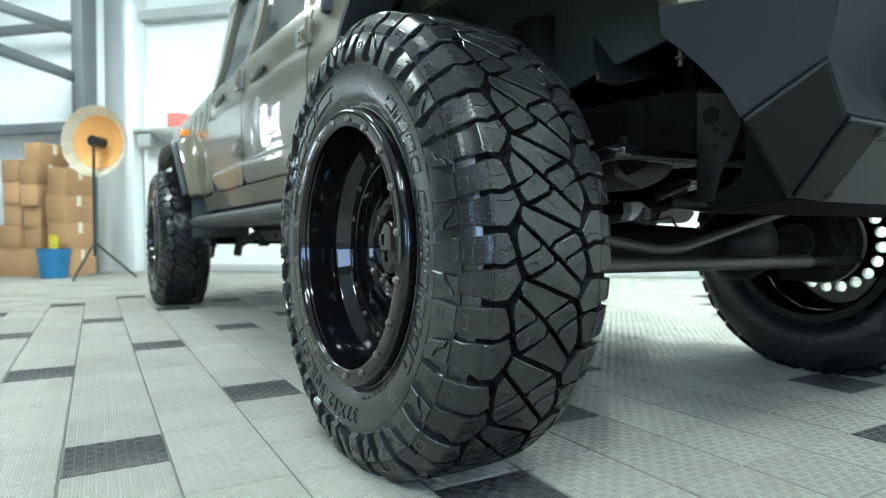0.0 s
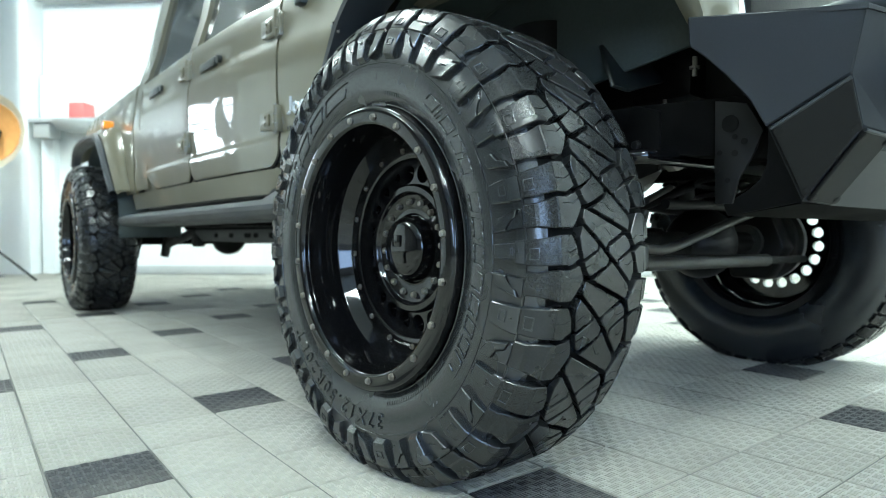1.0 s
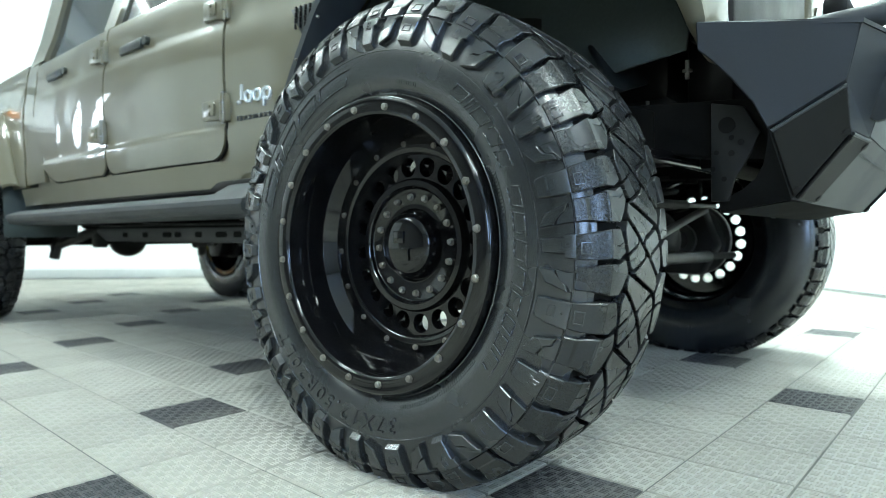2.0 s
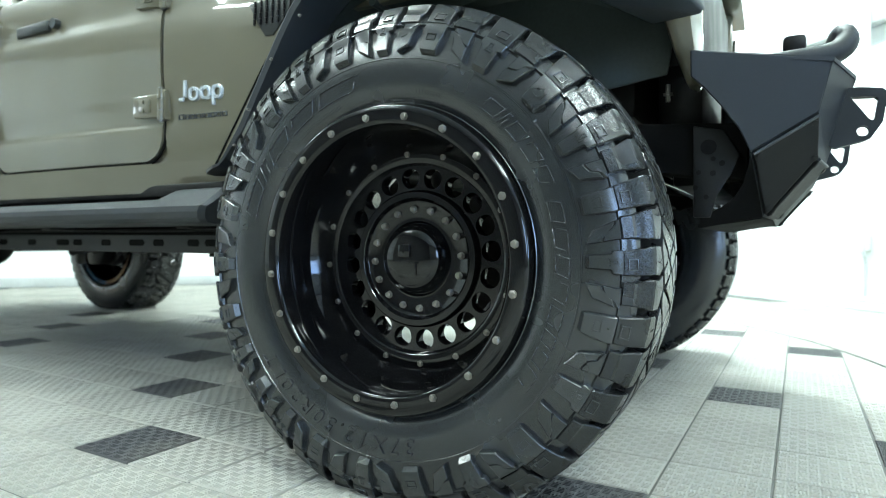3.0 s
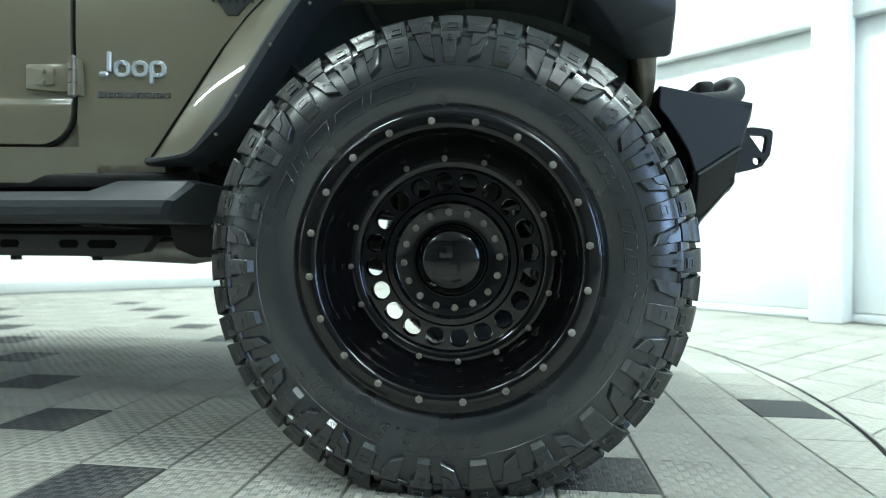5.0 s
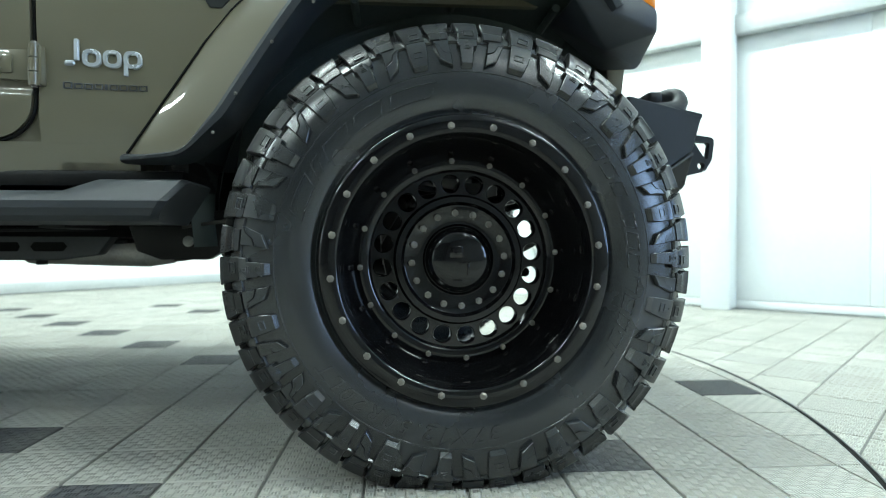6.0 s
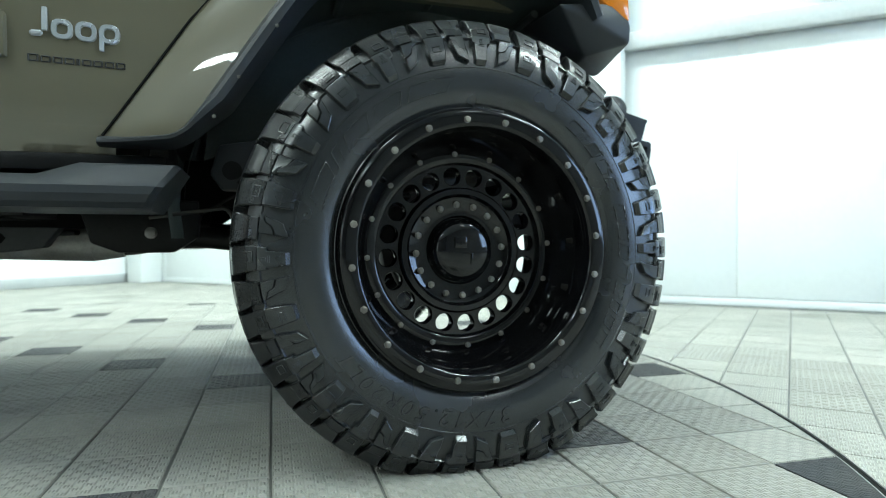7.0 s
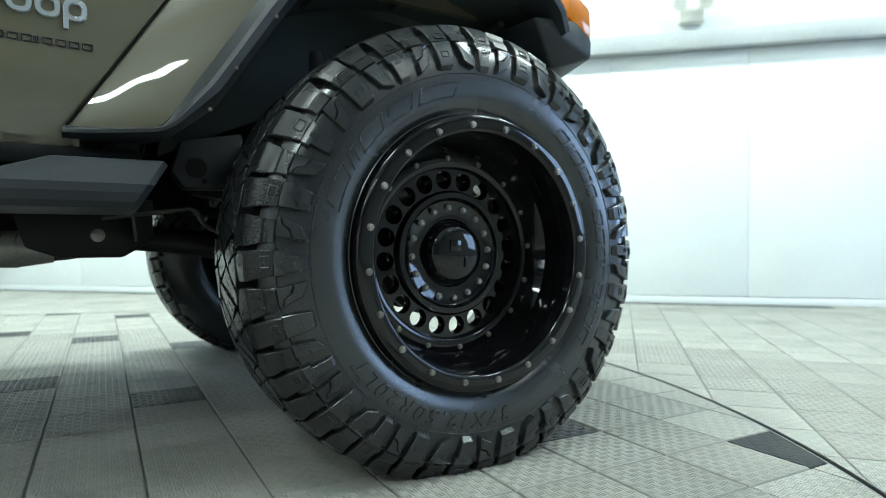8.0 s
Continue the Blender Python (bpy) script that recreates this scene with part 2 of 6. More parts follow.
def cyl(p, q, r, n=16, bm=None, r2=None):
    bm = bm or bmesh.new()
    p, q = Vector(p), Vector(q)
    m = Matrix.Translation((p + q) / 2) @ (q - p).to_track_quat("Z", "Y").to_matrix().to_4x4()
    bmesh.ops.create_cone(bm, cap_ends=True, segments=n, radius1=r, radius2=r if r2 is None else r2, depth=(q - p).length, matrix=m)
    return bm


def tube(points, r, n=12, bm=None, smooth=4):
    """A round bar through the points, with its bends rounded."""
    bm = bm or bmesh.new()
    pts = [Vector(p) for p in points]
    for _ in range(smooth and 2):
        nxt = [pts[0]]
        for a, b in zip(pts, pts[1:]):
            nxt += [a.lerp(b, 0.25), a.lerp(b, 0.75)]
        pts = nxt + [pts[-1]]
    rings = []
    side = Vector((0.3, 0.2, 0.93))
    for i, p in enumerate(pts):
        d = (pts[min(i + 1, len(pts) - 1)] - pts[max(i - 1, 0)]).normalized()
        u = d.cross(side).normalized()
        w = d.cross(u)
        rings.append([bm.verts.new(p + (u * math.cos(2 * math.pi * k / n) + w * math.sin(2 * math.pi * k / n)) * r) for k in range(n)])
    for a, b in zip(rings, rings[1:]):
        for k in range(n):
            bm.faces.new((a[k], a[(k + 1) % n], b[(k + 1) % n], b[k]))
    bm.faces.new(rings[0][::-1])
    bm.faces.new(rings[-1])
    return bm


def loft(rows, bm=None, closed=False, thick=None):
    """A sheet through rows of points; thick gives it depth along a vector."""
    bm = bm or bmesh.new()
    grid = [[bm.verts.new(Vector(p)) for p in row] for row in rows]
    pairs = list(zip(grid, grid[1:]))
    for a, b in pairs:
        k = len(a)
        for i in range(k if closed else k - 1):
            bm.faces.new((a[i], a[(i + 1) % k], b[(i + 1) % k], b[i]))
    if thick:
        geo = bmesh.ops.extrude_face_region(bm, geom=bm.faces[:])
        bmesh.ops.translate(bm, vec=Vector(thick), verts=[v for v in geo["geom"] if isinstance(v, bmesh.types.BMVert)])
    return bm


def hexbolt(r, h, n=6):
    """A bolt head on the x axis that stands out towards -x."""
    bm = bmesh.new()
    prof = [(0.0, r * 1.25), (-h * 0.2, r * 1.25), (-h * 0.22, r), (-h * 0.85, r), (-h, r * 0.78)]
    lathe(prof, n, bm)
    bm.verts.ensure_lookup_table()
    bm.faces.new([v for v in bm.verts if abs(v.co.x + h) < 1e-6][::-1])
    return bm


# ---- the hall ----
def slab(name, a0, a1, b0, b1, z0, z1, material, label, category, bevel=0.0):
    bm = box((a0, b0, z0), (a1, b1, z1), bevel)
    ob = thing(name, moved(bm, ROOM_TURN), material, label, category, kind="structure")
    return ob


A0, A1, B0, B1 = -9.0, 3.38, -6.5, 7.2
slab("ceiling", A0, A1, B0, B1, CEIL, CEIL + 0.2, CEILING, "white painted ceiling over the workshop hall", "ceiling")
W0, W1, WZ0, WZ1 = -5.6, -3.1, 0.5, 1.9      # the window in the panelled wall
bm = bmesh.new()
for b0, b1, z0, z1 in ((B0, W0, 0, CEIL), (W1, B1, 0, CEIL), (W0, W1, 0, WZ0), (W0, W1, WZ1, CEIL)):
    box((A1 + 0.03, b0, z0), (A1 + 0.23, b1, z1), 0.0, bm)
wall_panel = thing("wall_east", moved(bm, ROOM_TURN), WALL, "white panelled wall with a grey rail", "wall", kind="structure")
win = new("window_3")
tagged(win, "low daylight window in the panelled wall", "window", kind="structure")
for b0, b1, z0, z1 in [(W0, W1, WZ0, WZ0 + 0.05), (W0, W1, WZ1 - 0.05, WZ1)] + [(b, b + 0.05, WZ0 + 0.05, WZ1 - 0.05) for b in (W0, W0 + 0.62, W0 + 1.23, W0 + 1.84, W1 - 0.05)]:
    part("window_frame", moved(box((A1 + 0.08, b0, z0), (A1 + 0.16, b1, z1), 0.004), ROOM_TURN), STEEL_DARK, win)
bm = moved(box((A1 + 0.6, W0 - 1.2, 0.0), (A1 + 0.62, W1 + 1.2, 3.0)), ROOM_TURN)
thing("backdrop_east", bm, SKY_GLOW, "pale blue daylight outside the low window", "sky", kind="structure", smooth=None)
slab("wall_north", A0, A1 + 0.23, B1, B1 + 0.2, 0, CEIL, WALL, "white far wall of the hall", "wall")
# west wall is out of view; its dark colour shapes the reflections
thing("wall_west", moved(join(join(join(box((A0 - 0.2, B0, 0), (A0, 5.35, CEIL)), box((A0 - 0.2, 6.35, 0), (A0, B1 + 0.2, CEIL))), box((A0 - 0.2, 5.35, 0), (A0, 6.35, 1.4))), box((A0 - 0.2, 5.35, 2.75), (A0, 6.35, CEIL))), ROOM_TURN), WALL_DARK, "unseen wall, darkened for reflections, with a tall daylight window", "wall", kind="structure")
door_west = new("door_1")
tagged(door_west, "closed white sectional door of wide flat slats", "sectional door", kind="structure")
for k in range(12):
    part("slat", moved(box((A0 + 0.004, 1.6, 0.02 + 0.28 * k), (A0 + 0.05, 5.0, 0.28 + 0.28 * k), 0.012), ROOM_TURN), WALL, door_west)
win = new("window_2")
tagged(win, "tall daylight window with horizontal bars", "window", kind="structure")
for b0, b1, z0, z1 in [(5.35, 6.35, 1.4, 1.45), (5.35, 6.35, 2.70, 2.75), (5.35, 5.40, 1.45, 2.70), (6.30, 6.35, 1.45, 2.70)] + [(5.40, 6.30, z, z + 0.04) for z in (1.75, 2.05, 2.38)]:
    part("window_frame", moved(box((A0 - 0.14, b0, z0), (A0 - 0.06, b1, z1), 0.004), ROOM_TURN), STEEL_DARK, win)
bm = moved(box((A0 - 0.9, 2.4, 0.0), (A0 - 0.88, 7.4, 4.2)), ROOM_TURN)
thing("backdrop_west", bm, DAY_GLOW, "white daylight outside the tall window", "sky", kind="structure", smooth=None)
# south wall is out of view; its grey keeps reflections and bounce low
wall_south = thing("wall_south", moved(join(join(join(box((A0 - 0.2, B0 - 0.2, 0), (-0.9, B0, CEIL)), box((1.5, B0 - 0.2, 0), (A1 + 0.23, B0, CEIL))), box((-0.9, B0 - 0.2, 0), (1.5, B0, 0.7))), box((-0.9, B0 - 0.2, 3.1), (1.5, B0, CEIL))), ROOM_TURN), WALL_SHADE, "unseen wall, greyed for reflections, with a wide daylight window", "wall", kind="structure")
win = new("window_1")
tagged(win, "wide daylight window in the grey wall", "window", kind="structure")
for a0, a1, z0, z1 in ((-0.9, 1.5, 0.7, 0.76), (-0.9, 1.5, 3.04, 3.1), (-0.9, -0.84, 0.76, 3.04), (1.44, 1.5, 0.76, 3.04), (0.27, 0.33, 0.76, 3.04)):
    part("window_frame", moved(box((a0, B0 - 0.14, z0), (a1, B0 - 0.06, z1), 0.004), ROOM_TURN), STEEL_DARK, win)
bm = moved(box((-3.6, B0 - 0.9, 0.0), (3.6, B0 - 0.88, 4.2)), ROOM_TURN)
thing("backdrop", bm, SKY_GLOW, "pale blue daylight outside the window", "sky", kind="structure", smooth=None)
# metre-wide panels below the rail, with open joints
seam = MB.dot(Vector((3.065, -1.66, 0)))
k = 0
bb = seam - 7.0
while bb < B1 - 0.05:
    lo, hi = max(bb + 0.001, B0), min(bb + 1.0 - 0.001, B1)
    if hi > lo:
        # panels beside and below the window
        for p0, p1, top in ((lo, min(hi, W0), 1.92), (max(lo, W1), hi, 1.92), (max(lo, W0), min(hi, W1), WZ0)):
            if p1 - p0 > 0.01:
                part("panel", moved(box((A1, p0, 0.06), (A1 + 0.028, p1, top), 0.004), ROOM_TURN), WALL, wall_panel)
        ob = part("panel", moved(box((A1, lo, 2.07), (A1 + 0.028, hi, CEIL), 0.004), ROOM_TURN), WALL, wall_panel)
    bb += 1.0
slab("trim_rail", A1 - 0.10, A1 - 0.003, B0, B1, 1.925, 2.055, WALL_GREY, "grey steel rail along the panelled wall", "rail", 0.008)
slab("baseboard", A1 - 0.012, A1 - 0.002, B0, B1, 0, 0.055, WALL, "white skirting at the foot of the panels", "skirting", 0.003)
slab("baseboard_far", A0, A1 - 0.02, B1 - 0.014, B1 - 0.002, 0, 0.10, WALL_GREY, "grey skirting at the foot of the far wall", "skirting", 0.003)


def column(name, a, b, w, d, material, label, top=CEIL):
    bm = box((a - d / 2, b - w / 2, 0), (a + d / 2, b + w / 2, top), 0.01)
    return thing(name, moved(bm, ROOM_TURN), material, label, "column", kind="structure")


column("column_panel_wall", A1 - 0.13, MB.dot(Vector((3.655, -1.01, 0))), 0.19, 0.20, WALL, "white square column against the panelled wall")
column("column_corner", A1 - 0.16, B1 - 0.2, 0.24, 0.28, WALL, "white column in the corner of the hall")

# conduit with a socket and a hanging cord
pb = MB.dot(Vector((4.66, 0.09, 0)))
pipe = new("wall_conduit")
tagged(pipe, "white conduit with a socket box and hanging cord", "conduit")
c0 = room(A1 - 0.14, pb)
part("conduit", cyl(c0 + Vector((0, 0, 0.55)), c0 + Vector((0, 0, CEIL)), 0.045, 20), WHITE_PLASTIC, pipe)
part("socket_box", moved(box((A1 - 0.06, pb + 0.03, 0.41), (A1 - 0.001, pb + 0.12, 0.53), 0.008), ROOM_TURN), WHITE_PLASTIC, pipe, "cream socket box")
part("cord", tube([room(A1 - 0.05, pb + 0.07, 0.42), room(A1 - 0.07, pb + 0.03, 0.39), room(A1 - 0.05, pb + 0.03, 0.3), room(A1 - 0.05, pb + 0.035, 0.1)], 0.011, 8), WALL_GREY, pipe, "grey hanging cord")

# emergency lamp on the rail
eb = MB.dot(Vector((2.668, -2.09, 0)))
em = new("emergency_light")
tagged(em, "cream twin-head emergency light above the rail", "emergency light")
part("body", moved(box((A1 - 0.09, eb - 0.09, 2.12), (A1 - 0.002, eb + 0.09, 2.24), 0.015), ROOM_TURN), WHITE_PLASTIC, em)
for s in (-1, 1):
    q = room(A1 - 0.10, eb + s * 0.09, 2.26)
    part("lamp_head", cyl(q, q - NA * 0.07 - Vector((0, 0, 0.03)), 0.04, 16, r2=0.05), WHITE_PLASTIC, em)

# ceiling lights
def ceiling_light(a, b, watts):
    top = new("ceiling_light")
    tagged(top, "long white LED panel light on the ceiling", "ceiling light", "ceiling lights")
    top.matrix_world = Matrix.Translation(room(a, b, CEIL)) @ ROOM_TURN
    part("housing", box((-0.17, -0.78, -0.07), (0.17, 0.78, 0.0), 0.01), WHITE_PLASTIC, top)
    part("diffuser", box((-0.15, -0.75, -0.078), (0.15, 0.75, -0.072), 0.002), LAMP_FACE, top)
    li = bpy.data.lights.new("ceiling_light_lamp", "AREA")
    li.shape, li.size, li.size_y, li.energy, li.color = "RECTANGLE", 0.3, 1.5, watts, (0.80, 1.0, 0.975)
    lo = new("ceiling_light_lamp", li)
    lo.parent = top
    lo.matrix_local = pose(0, 0, -0.09)
    return top


for a, b, w in LAMPS:
    ceiling_light(a, b, w)

# steelwork and stores at the far end
BEAMS = ((2.36, -5.55, 3.6), (2.92, -6.3, 3.8))


def steel_frame():
    top = new("steel_portal")
    tagged(top, "dark grey steel portal with overhead beams", "steel frame")
    a, b = -5.83, 6.3
    part("post", moved(box((a - 0.08, b - 0.11, 0), (a + 0.08, b + 0.11, CEIL), 0.006), ROOM_TURN), STEEL_DARK, top)
    part("base_plate", moved(box((a - 0.18, b - 0.2, 0), (a + 0.18, b + 0.2, 0.02), 0.003), ROOM_TURN), STEEL_DARK, top)
    part("beam", moved(box((A0 + 0.05, b - 0.06, 1.72), (a - 0.082, b + 0.06, 1.84), 0.005), ROOM_TURN), STEEL_DARK, top)
    part("beam", moved(box((A0 + 0.05, b - 0.05, 2.95), (a - 0.082, b + 0.05, 3.05), 0.005), ROOM_TURN), STEEL_DARK, top)
    for z0, a1, b1 in BEAMS:
        p, q = room(a - 0.09, b - 0.02, z0), room(a1, b1, z0)
        bar = box((-0.05, -0.05, 0), (0.05, 0.05, (q - p).length), 0.004)
        part("brace", moved(bar, Matrix.Translation(p) @ (q - p).to_track_quat("Z", "Y").to_matrix().to_4x4()), STEEL_DARK, top)
    return top


steel_frame()
slab("partition_wall", -8.95, -5.9, B1 - 0.62, B1 - 0.5, 1.86, CEIL, WALL, "white upper partition behind the stacked boxes", "wall")
column("column_far_wall", -6.05, B1 - 0.14, 0.26, 0.74, WALL, "broad white pier on the far wall")
slab("trim_girt", -5.66, A1 - 0.3, B1 - 0.16, B1 - 0.002, 3.28, 3.41, WALL_GREY, "grey steel girt on the far wall", "rail", 0.006)
slab("trim_girt_post", -5.66, -5.5, B1 - 0.1, B1 - 0.002, 0.0, 2.4, WALL, "white pilaster on the far wall", "column", 0.006)


def wall_shelf():
    top = new("wall_shelf")
    tagged(top, "narrow grey wall shelf with round basin below", "shelf")
    part("board", moved(box((-5.64, B1 - 0.34, 1.80), (-3.9, B1 - 0.003, 1.84), 0.004), ROOM_TURN), WALL_GREY, top)
    for a in (-5.5, -4.1):
        part("bracket", moved(box((a - 0.1, B1 - 0.3, 1.62), (a + 0.1, B1 - 0.102, 1.798), 0.004), ROOM_TURN), WALL_GREY, top)
    basin = lathe([(0, 0.24), (-0.03, 0.235), (-0.09, 0.18), (-0.12, 0.08), (-0.12, 0.002), (-0.105, 0.002), (-0.08, 0.16), (-0.02, 0.22)], 24, closed=True)
    part("basin", moved(basin, Matrix.Translation(room(-5.08, B1 - 0.30, 1.795)) @ pose(0, 0, 0, 0, -90, 0)), WALL_GREY, top, "grey rounded basin")
    return top


wall_shelf()
rb = moved(box((-5.16, B1 - 0.30, 1.842), (-4.96, B1 - 0.1, 2.03), 0.015), ROOM_TURN)
thing("red_case", rb, RED, "small red plastic case on the wall shelf", "case")


def carton(a, b, z, w, d, h, yaw):
    bm = box((-w / 2, -d / 2, 0), (w / 2, d / 2, h), 0.006)
    top = thing("cardboard_box", moved(bm, Matrix()), CARD, "closed brown cardboard box in a stack", "box", "stacked cardboard boxes")
    top.matrix_world = ROOM_TURN @ pose(a, b, z, 0, 0, yaw)
    part("tape", box((-w / 2 - 0.001, -0.03, h - 0.12), (w / 2 + 0.001, 0.03, h + 0.0015), 0.0), CLOTH, top, "pale packing tape")
    return top


rnd = random.Random(4)
carton(-6.29, 6.05, 0.0, 0.64, 0.42, 0.325, 1.5)
for col_a, z, w, hh, n_up in ((-6.415, 0.326, 0.235, 0.255, 4), (-6.165, 0.326, 0.235, 0.243, 5), (-5.80, 0.0, 0.27, 0.31, 4)):
    for i in range(n_up):
        carton(col_a + rnd.uniform(-0.008, 0.008), 6.05 + rnd.uniform(-0.04, 0.04), z, w * rnd.uniform(0.93, 1.0), 0.4, hh - 0.001, rnd.uniform(-3, 3))
        z += hh
carton(-6.80, 6.25, 0.0, 0.30, 0.36, 0.30, 2)
carton(-6.80, 6.25, 0.301, 0.29, 0.35, 0.30, -3)


def photo_lamp():
    top = new("studio_light")
    tagged(top, "photo light with orange lined reflector umbrella", "studio light")
    p = room(-5.09, 5.62)
    part("stand", cyl(p + Vector((0, 0, 0.25)), p + Vector((0, 0, 1.49)), 0.016, 10), PLASTIC, top)
    for k in range(3):
        d = Vector((math.cos(2.1 * k), math.sin(2.1 * k), 0)) * 0.4
        part("leg", cyl(p + Vector((0, 0, 0.4)), p + d + Vector((0, 0, 0.012)), 0.012, 8), PLASTIC, top)
    face = (-MB * 0.97 - NA * -0.1).normalized()
    q = face.to_track_quat("X", "Z").to_matrix().to_4x4()
    bm = bmesh.new()
    rim = 16
    rings = []
    for x, r in ((-0.16, 0.04), (-0.145, 0.13), (-0.11, 0.23), (-0.075, 0.295)):
        rings.append([bm.verts.new((x, r * math.sin(2 * math.pi * k / rim), r * math.cos(2 * math.pi * k / rim))) for k in range(rim)])
    for a, b in zip(rings, rings[1:]):
        for k in range(rim):
            bm.faces.new((a[k], a[(k + 1) % rim], b[(k + 1) % rim], b[k]))
    bm.faces.new(rings[0])
    m = Matrix.Translation(p + Vector((0, 0, 1.48))) @ q
    ob = part("reflector", moved(bm, m), ORANGE_CLOTH, top, "orange cloth reflector", smooth=None)
    md = ob.modifiers.new("thick", "SOLIDIFY")
    md.thickness = 0.008
    part("lamp_head", moved(cyl((-0.16, 0, 0), (0.02, 0, 0), 0.06, 14), m), PLASTIC, top)
    edge = bmesh.new()
    rings = [[edge.verts.new((x, r * math.sin(2 * math.pi * k / rim), r * math.cos(2 * math.pi * k / rim))) for k in range(rim)] for x, r in ((-0.074, 0.297), (-0.03, 0.35), (0.0, 0.385))]
    for a, b in zip(rings, rings[1:]):
        for k in range(rim):
            edge.faces.new((a[k], a[(k + 1) % rim], b[(k + 1) % rim], b[k]))
    bmesh.ops.solidify(edge, geom=edge.faces[:], thickness=0.006)
    part("outer_panel", moved(edge, m), CLOTH, top, "pale cloth rim", smooth=None)
    return top


photo_lamp()


def crate():
    top = new("blue_tub")
    tagged(top, "blue plastic tub beside the steel post", "tub")
    m = Matrix.Translation(room(-5.7, 5.7))
    bm = bmesh.new()
    lathe([(0, 0.001), (0, 0.13), (0.32, 0.17), (0.33, 0.18), (0.33, 0.155), (0.02, 0.115), (0.02, 0.001)], 20, bm)
    part("body", moved(bm, m @ pose(0, 0, 0, 0, -90, 0)), BLUE, top)
    return top


crate()
bt = moved(cyl((0, 0, 0.022), (0, 0, 0.48), 0.05, 14), Matrix.Translation(room(-5.7, 5.7)))
thing("spray_bottle", bt, YELLOW, "yellow and black bottle standing in the tub", "bottle")


# ---- floor sheets; the tiles themselves come last ----
TCX, TCY, TR = 1.60, 2.92, 2.80
bm = box((A0, B0, -0.12), (A1, B1, -0.0035))
floor = thing("floor", moved(bm, ROOM_TURN), GROUT, "pale square workshop floor tiles with raised grip pattern", "floor", kind="structure", smooth=None)


# ---- wheels ----
HUB = 0.441
HB = 0.0182           # height of the tread blocks
PROF = [(0, 0.450), (0.05, 0.4495), (0.09, 0.4475), (0.110, 0.4455), (0.124, 0.440), (0.137, 0.428), (0.147, 0.412), (0.154, 0.385),
        (0.158, 0.35), (0.1575, 0.32), (0.151, 0.295), (0.14, 0.277), (0.125, 0.268)]
ARC = [0.0]
for (x0, r0), (x1, r1) in zip(PROF, PROF[1:]):
    ARC.append(ARC[-1] + math.hypot(x1 - x0, r1 - r0))


def surf(s):
    """The tyre's outline at arc length s from the middle of the tread; s > 0 is the outer side (-x)."""
    t = abs(s)
    i = 0
    while i < len(ARC) - 2 and ARC[i + 1] < t:
        i += 1
    f = (t - ARC[i]) / (ARC[i + 1] - ARC[i])
    x = PROF[i][0] + f * (PROF[i + 1][0] - PROF[i][0])
    r = PROF[i][1] + f * (PROF[i + 1][1] - PROF[i][1])
    a, b = PROF[max(i - 0, 0)], PROF[min(i + 1, len(PROF) - 1)]
    dx, dr = b[0] - a[0], b[1] - a[1]
    ln = math.hypot(dx, dr)
    nx, nr = -dr / ln, dx / ln
    sg = -1 if s > 0 else 1
    return sg * x, r, sg * nx, nr


def on_tyre(s, th, h):
    x, r, nx, nr = surf(s)
    r += nr * h
    return Vector((x + nx * h, r * math.sin(th), r * math.cos(th)))


# The lugs run in 48 steps of uneven length; the table gives every fourth step in degrees from the top towards the rear.
STEPS = (-171.1, -137.2, -103.3, -76.4, -47.9, -14.5, 13.3, 42.8, 75.8, 107.1, 131.7, 157.4, 188.9)
N_LUG = 48


def turned(p):
    """The angle round the tyre at p lug steps."""
    u = (p % N_LUG) / 4
    i = min(int(u), 11)
    return radians(STEPS[i] + (u - i) * (STEPS[i + 1] - STEPS[i])) + 2 * math.pi * (p // N_LUG)


def lug(stations, bm=None, c=0.0018, sink=0.004):
    """A rubber block: stations of (s, first edge, last edge, height) along the outline, the edges in lug steps."""
    bm = bm or bmesh.new()
    rows = []
    for s, a, b, h in stations:
        a, b = turned(a), turned(b)
        ci = c / 0.45
        cols = [(a, -sink), (a, h - c), (a + ci, h), ((a + b) / 2, h), (b - ci, h), (b, h - c), (b, -sink)]
        rows.append([bm.verts.new(on_tyre(s, th, hh)) for th, hh in cols])
    for p, q in zip(rows, rows[1:]):
        for i in range(6):
            bm.faces.new((p[i], p[i + 1], q[i + 1], q[i]))
    bm.faces.new(rows[0])
    bm.faces.new(rows[-1][::-1])
    return bm


def slit(poly, edge, path, w):
    """The outline cut from one edge by a narrow crooked slit."""
    a, b = poly[edge], poly[(edge + 1) % len(poly)]
    d = Vector((b[0] - a[0], (b[1] - a[1]) * 0.06)).normalized() * w / 2
    there = [(s - d.x, p - d.y / 0.06, 0.0) for s, p in path]
    back = [(s + d.x, p + d.y / 0.06, 0.0) for s, p in path[::-1]]
    return poly[:edge + 1] + there + back + poly[edge + 1:]


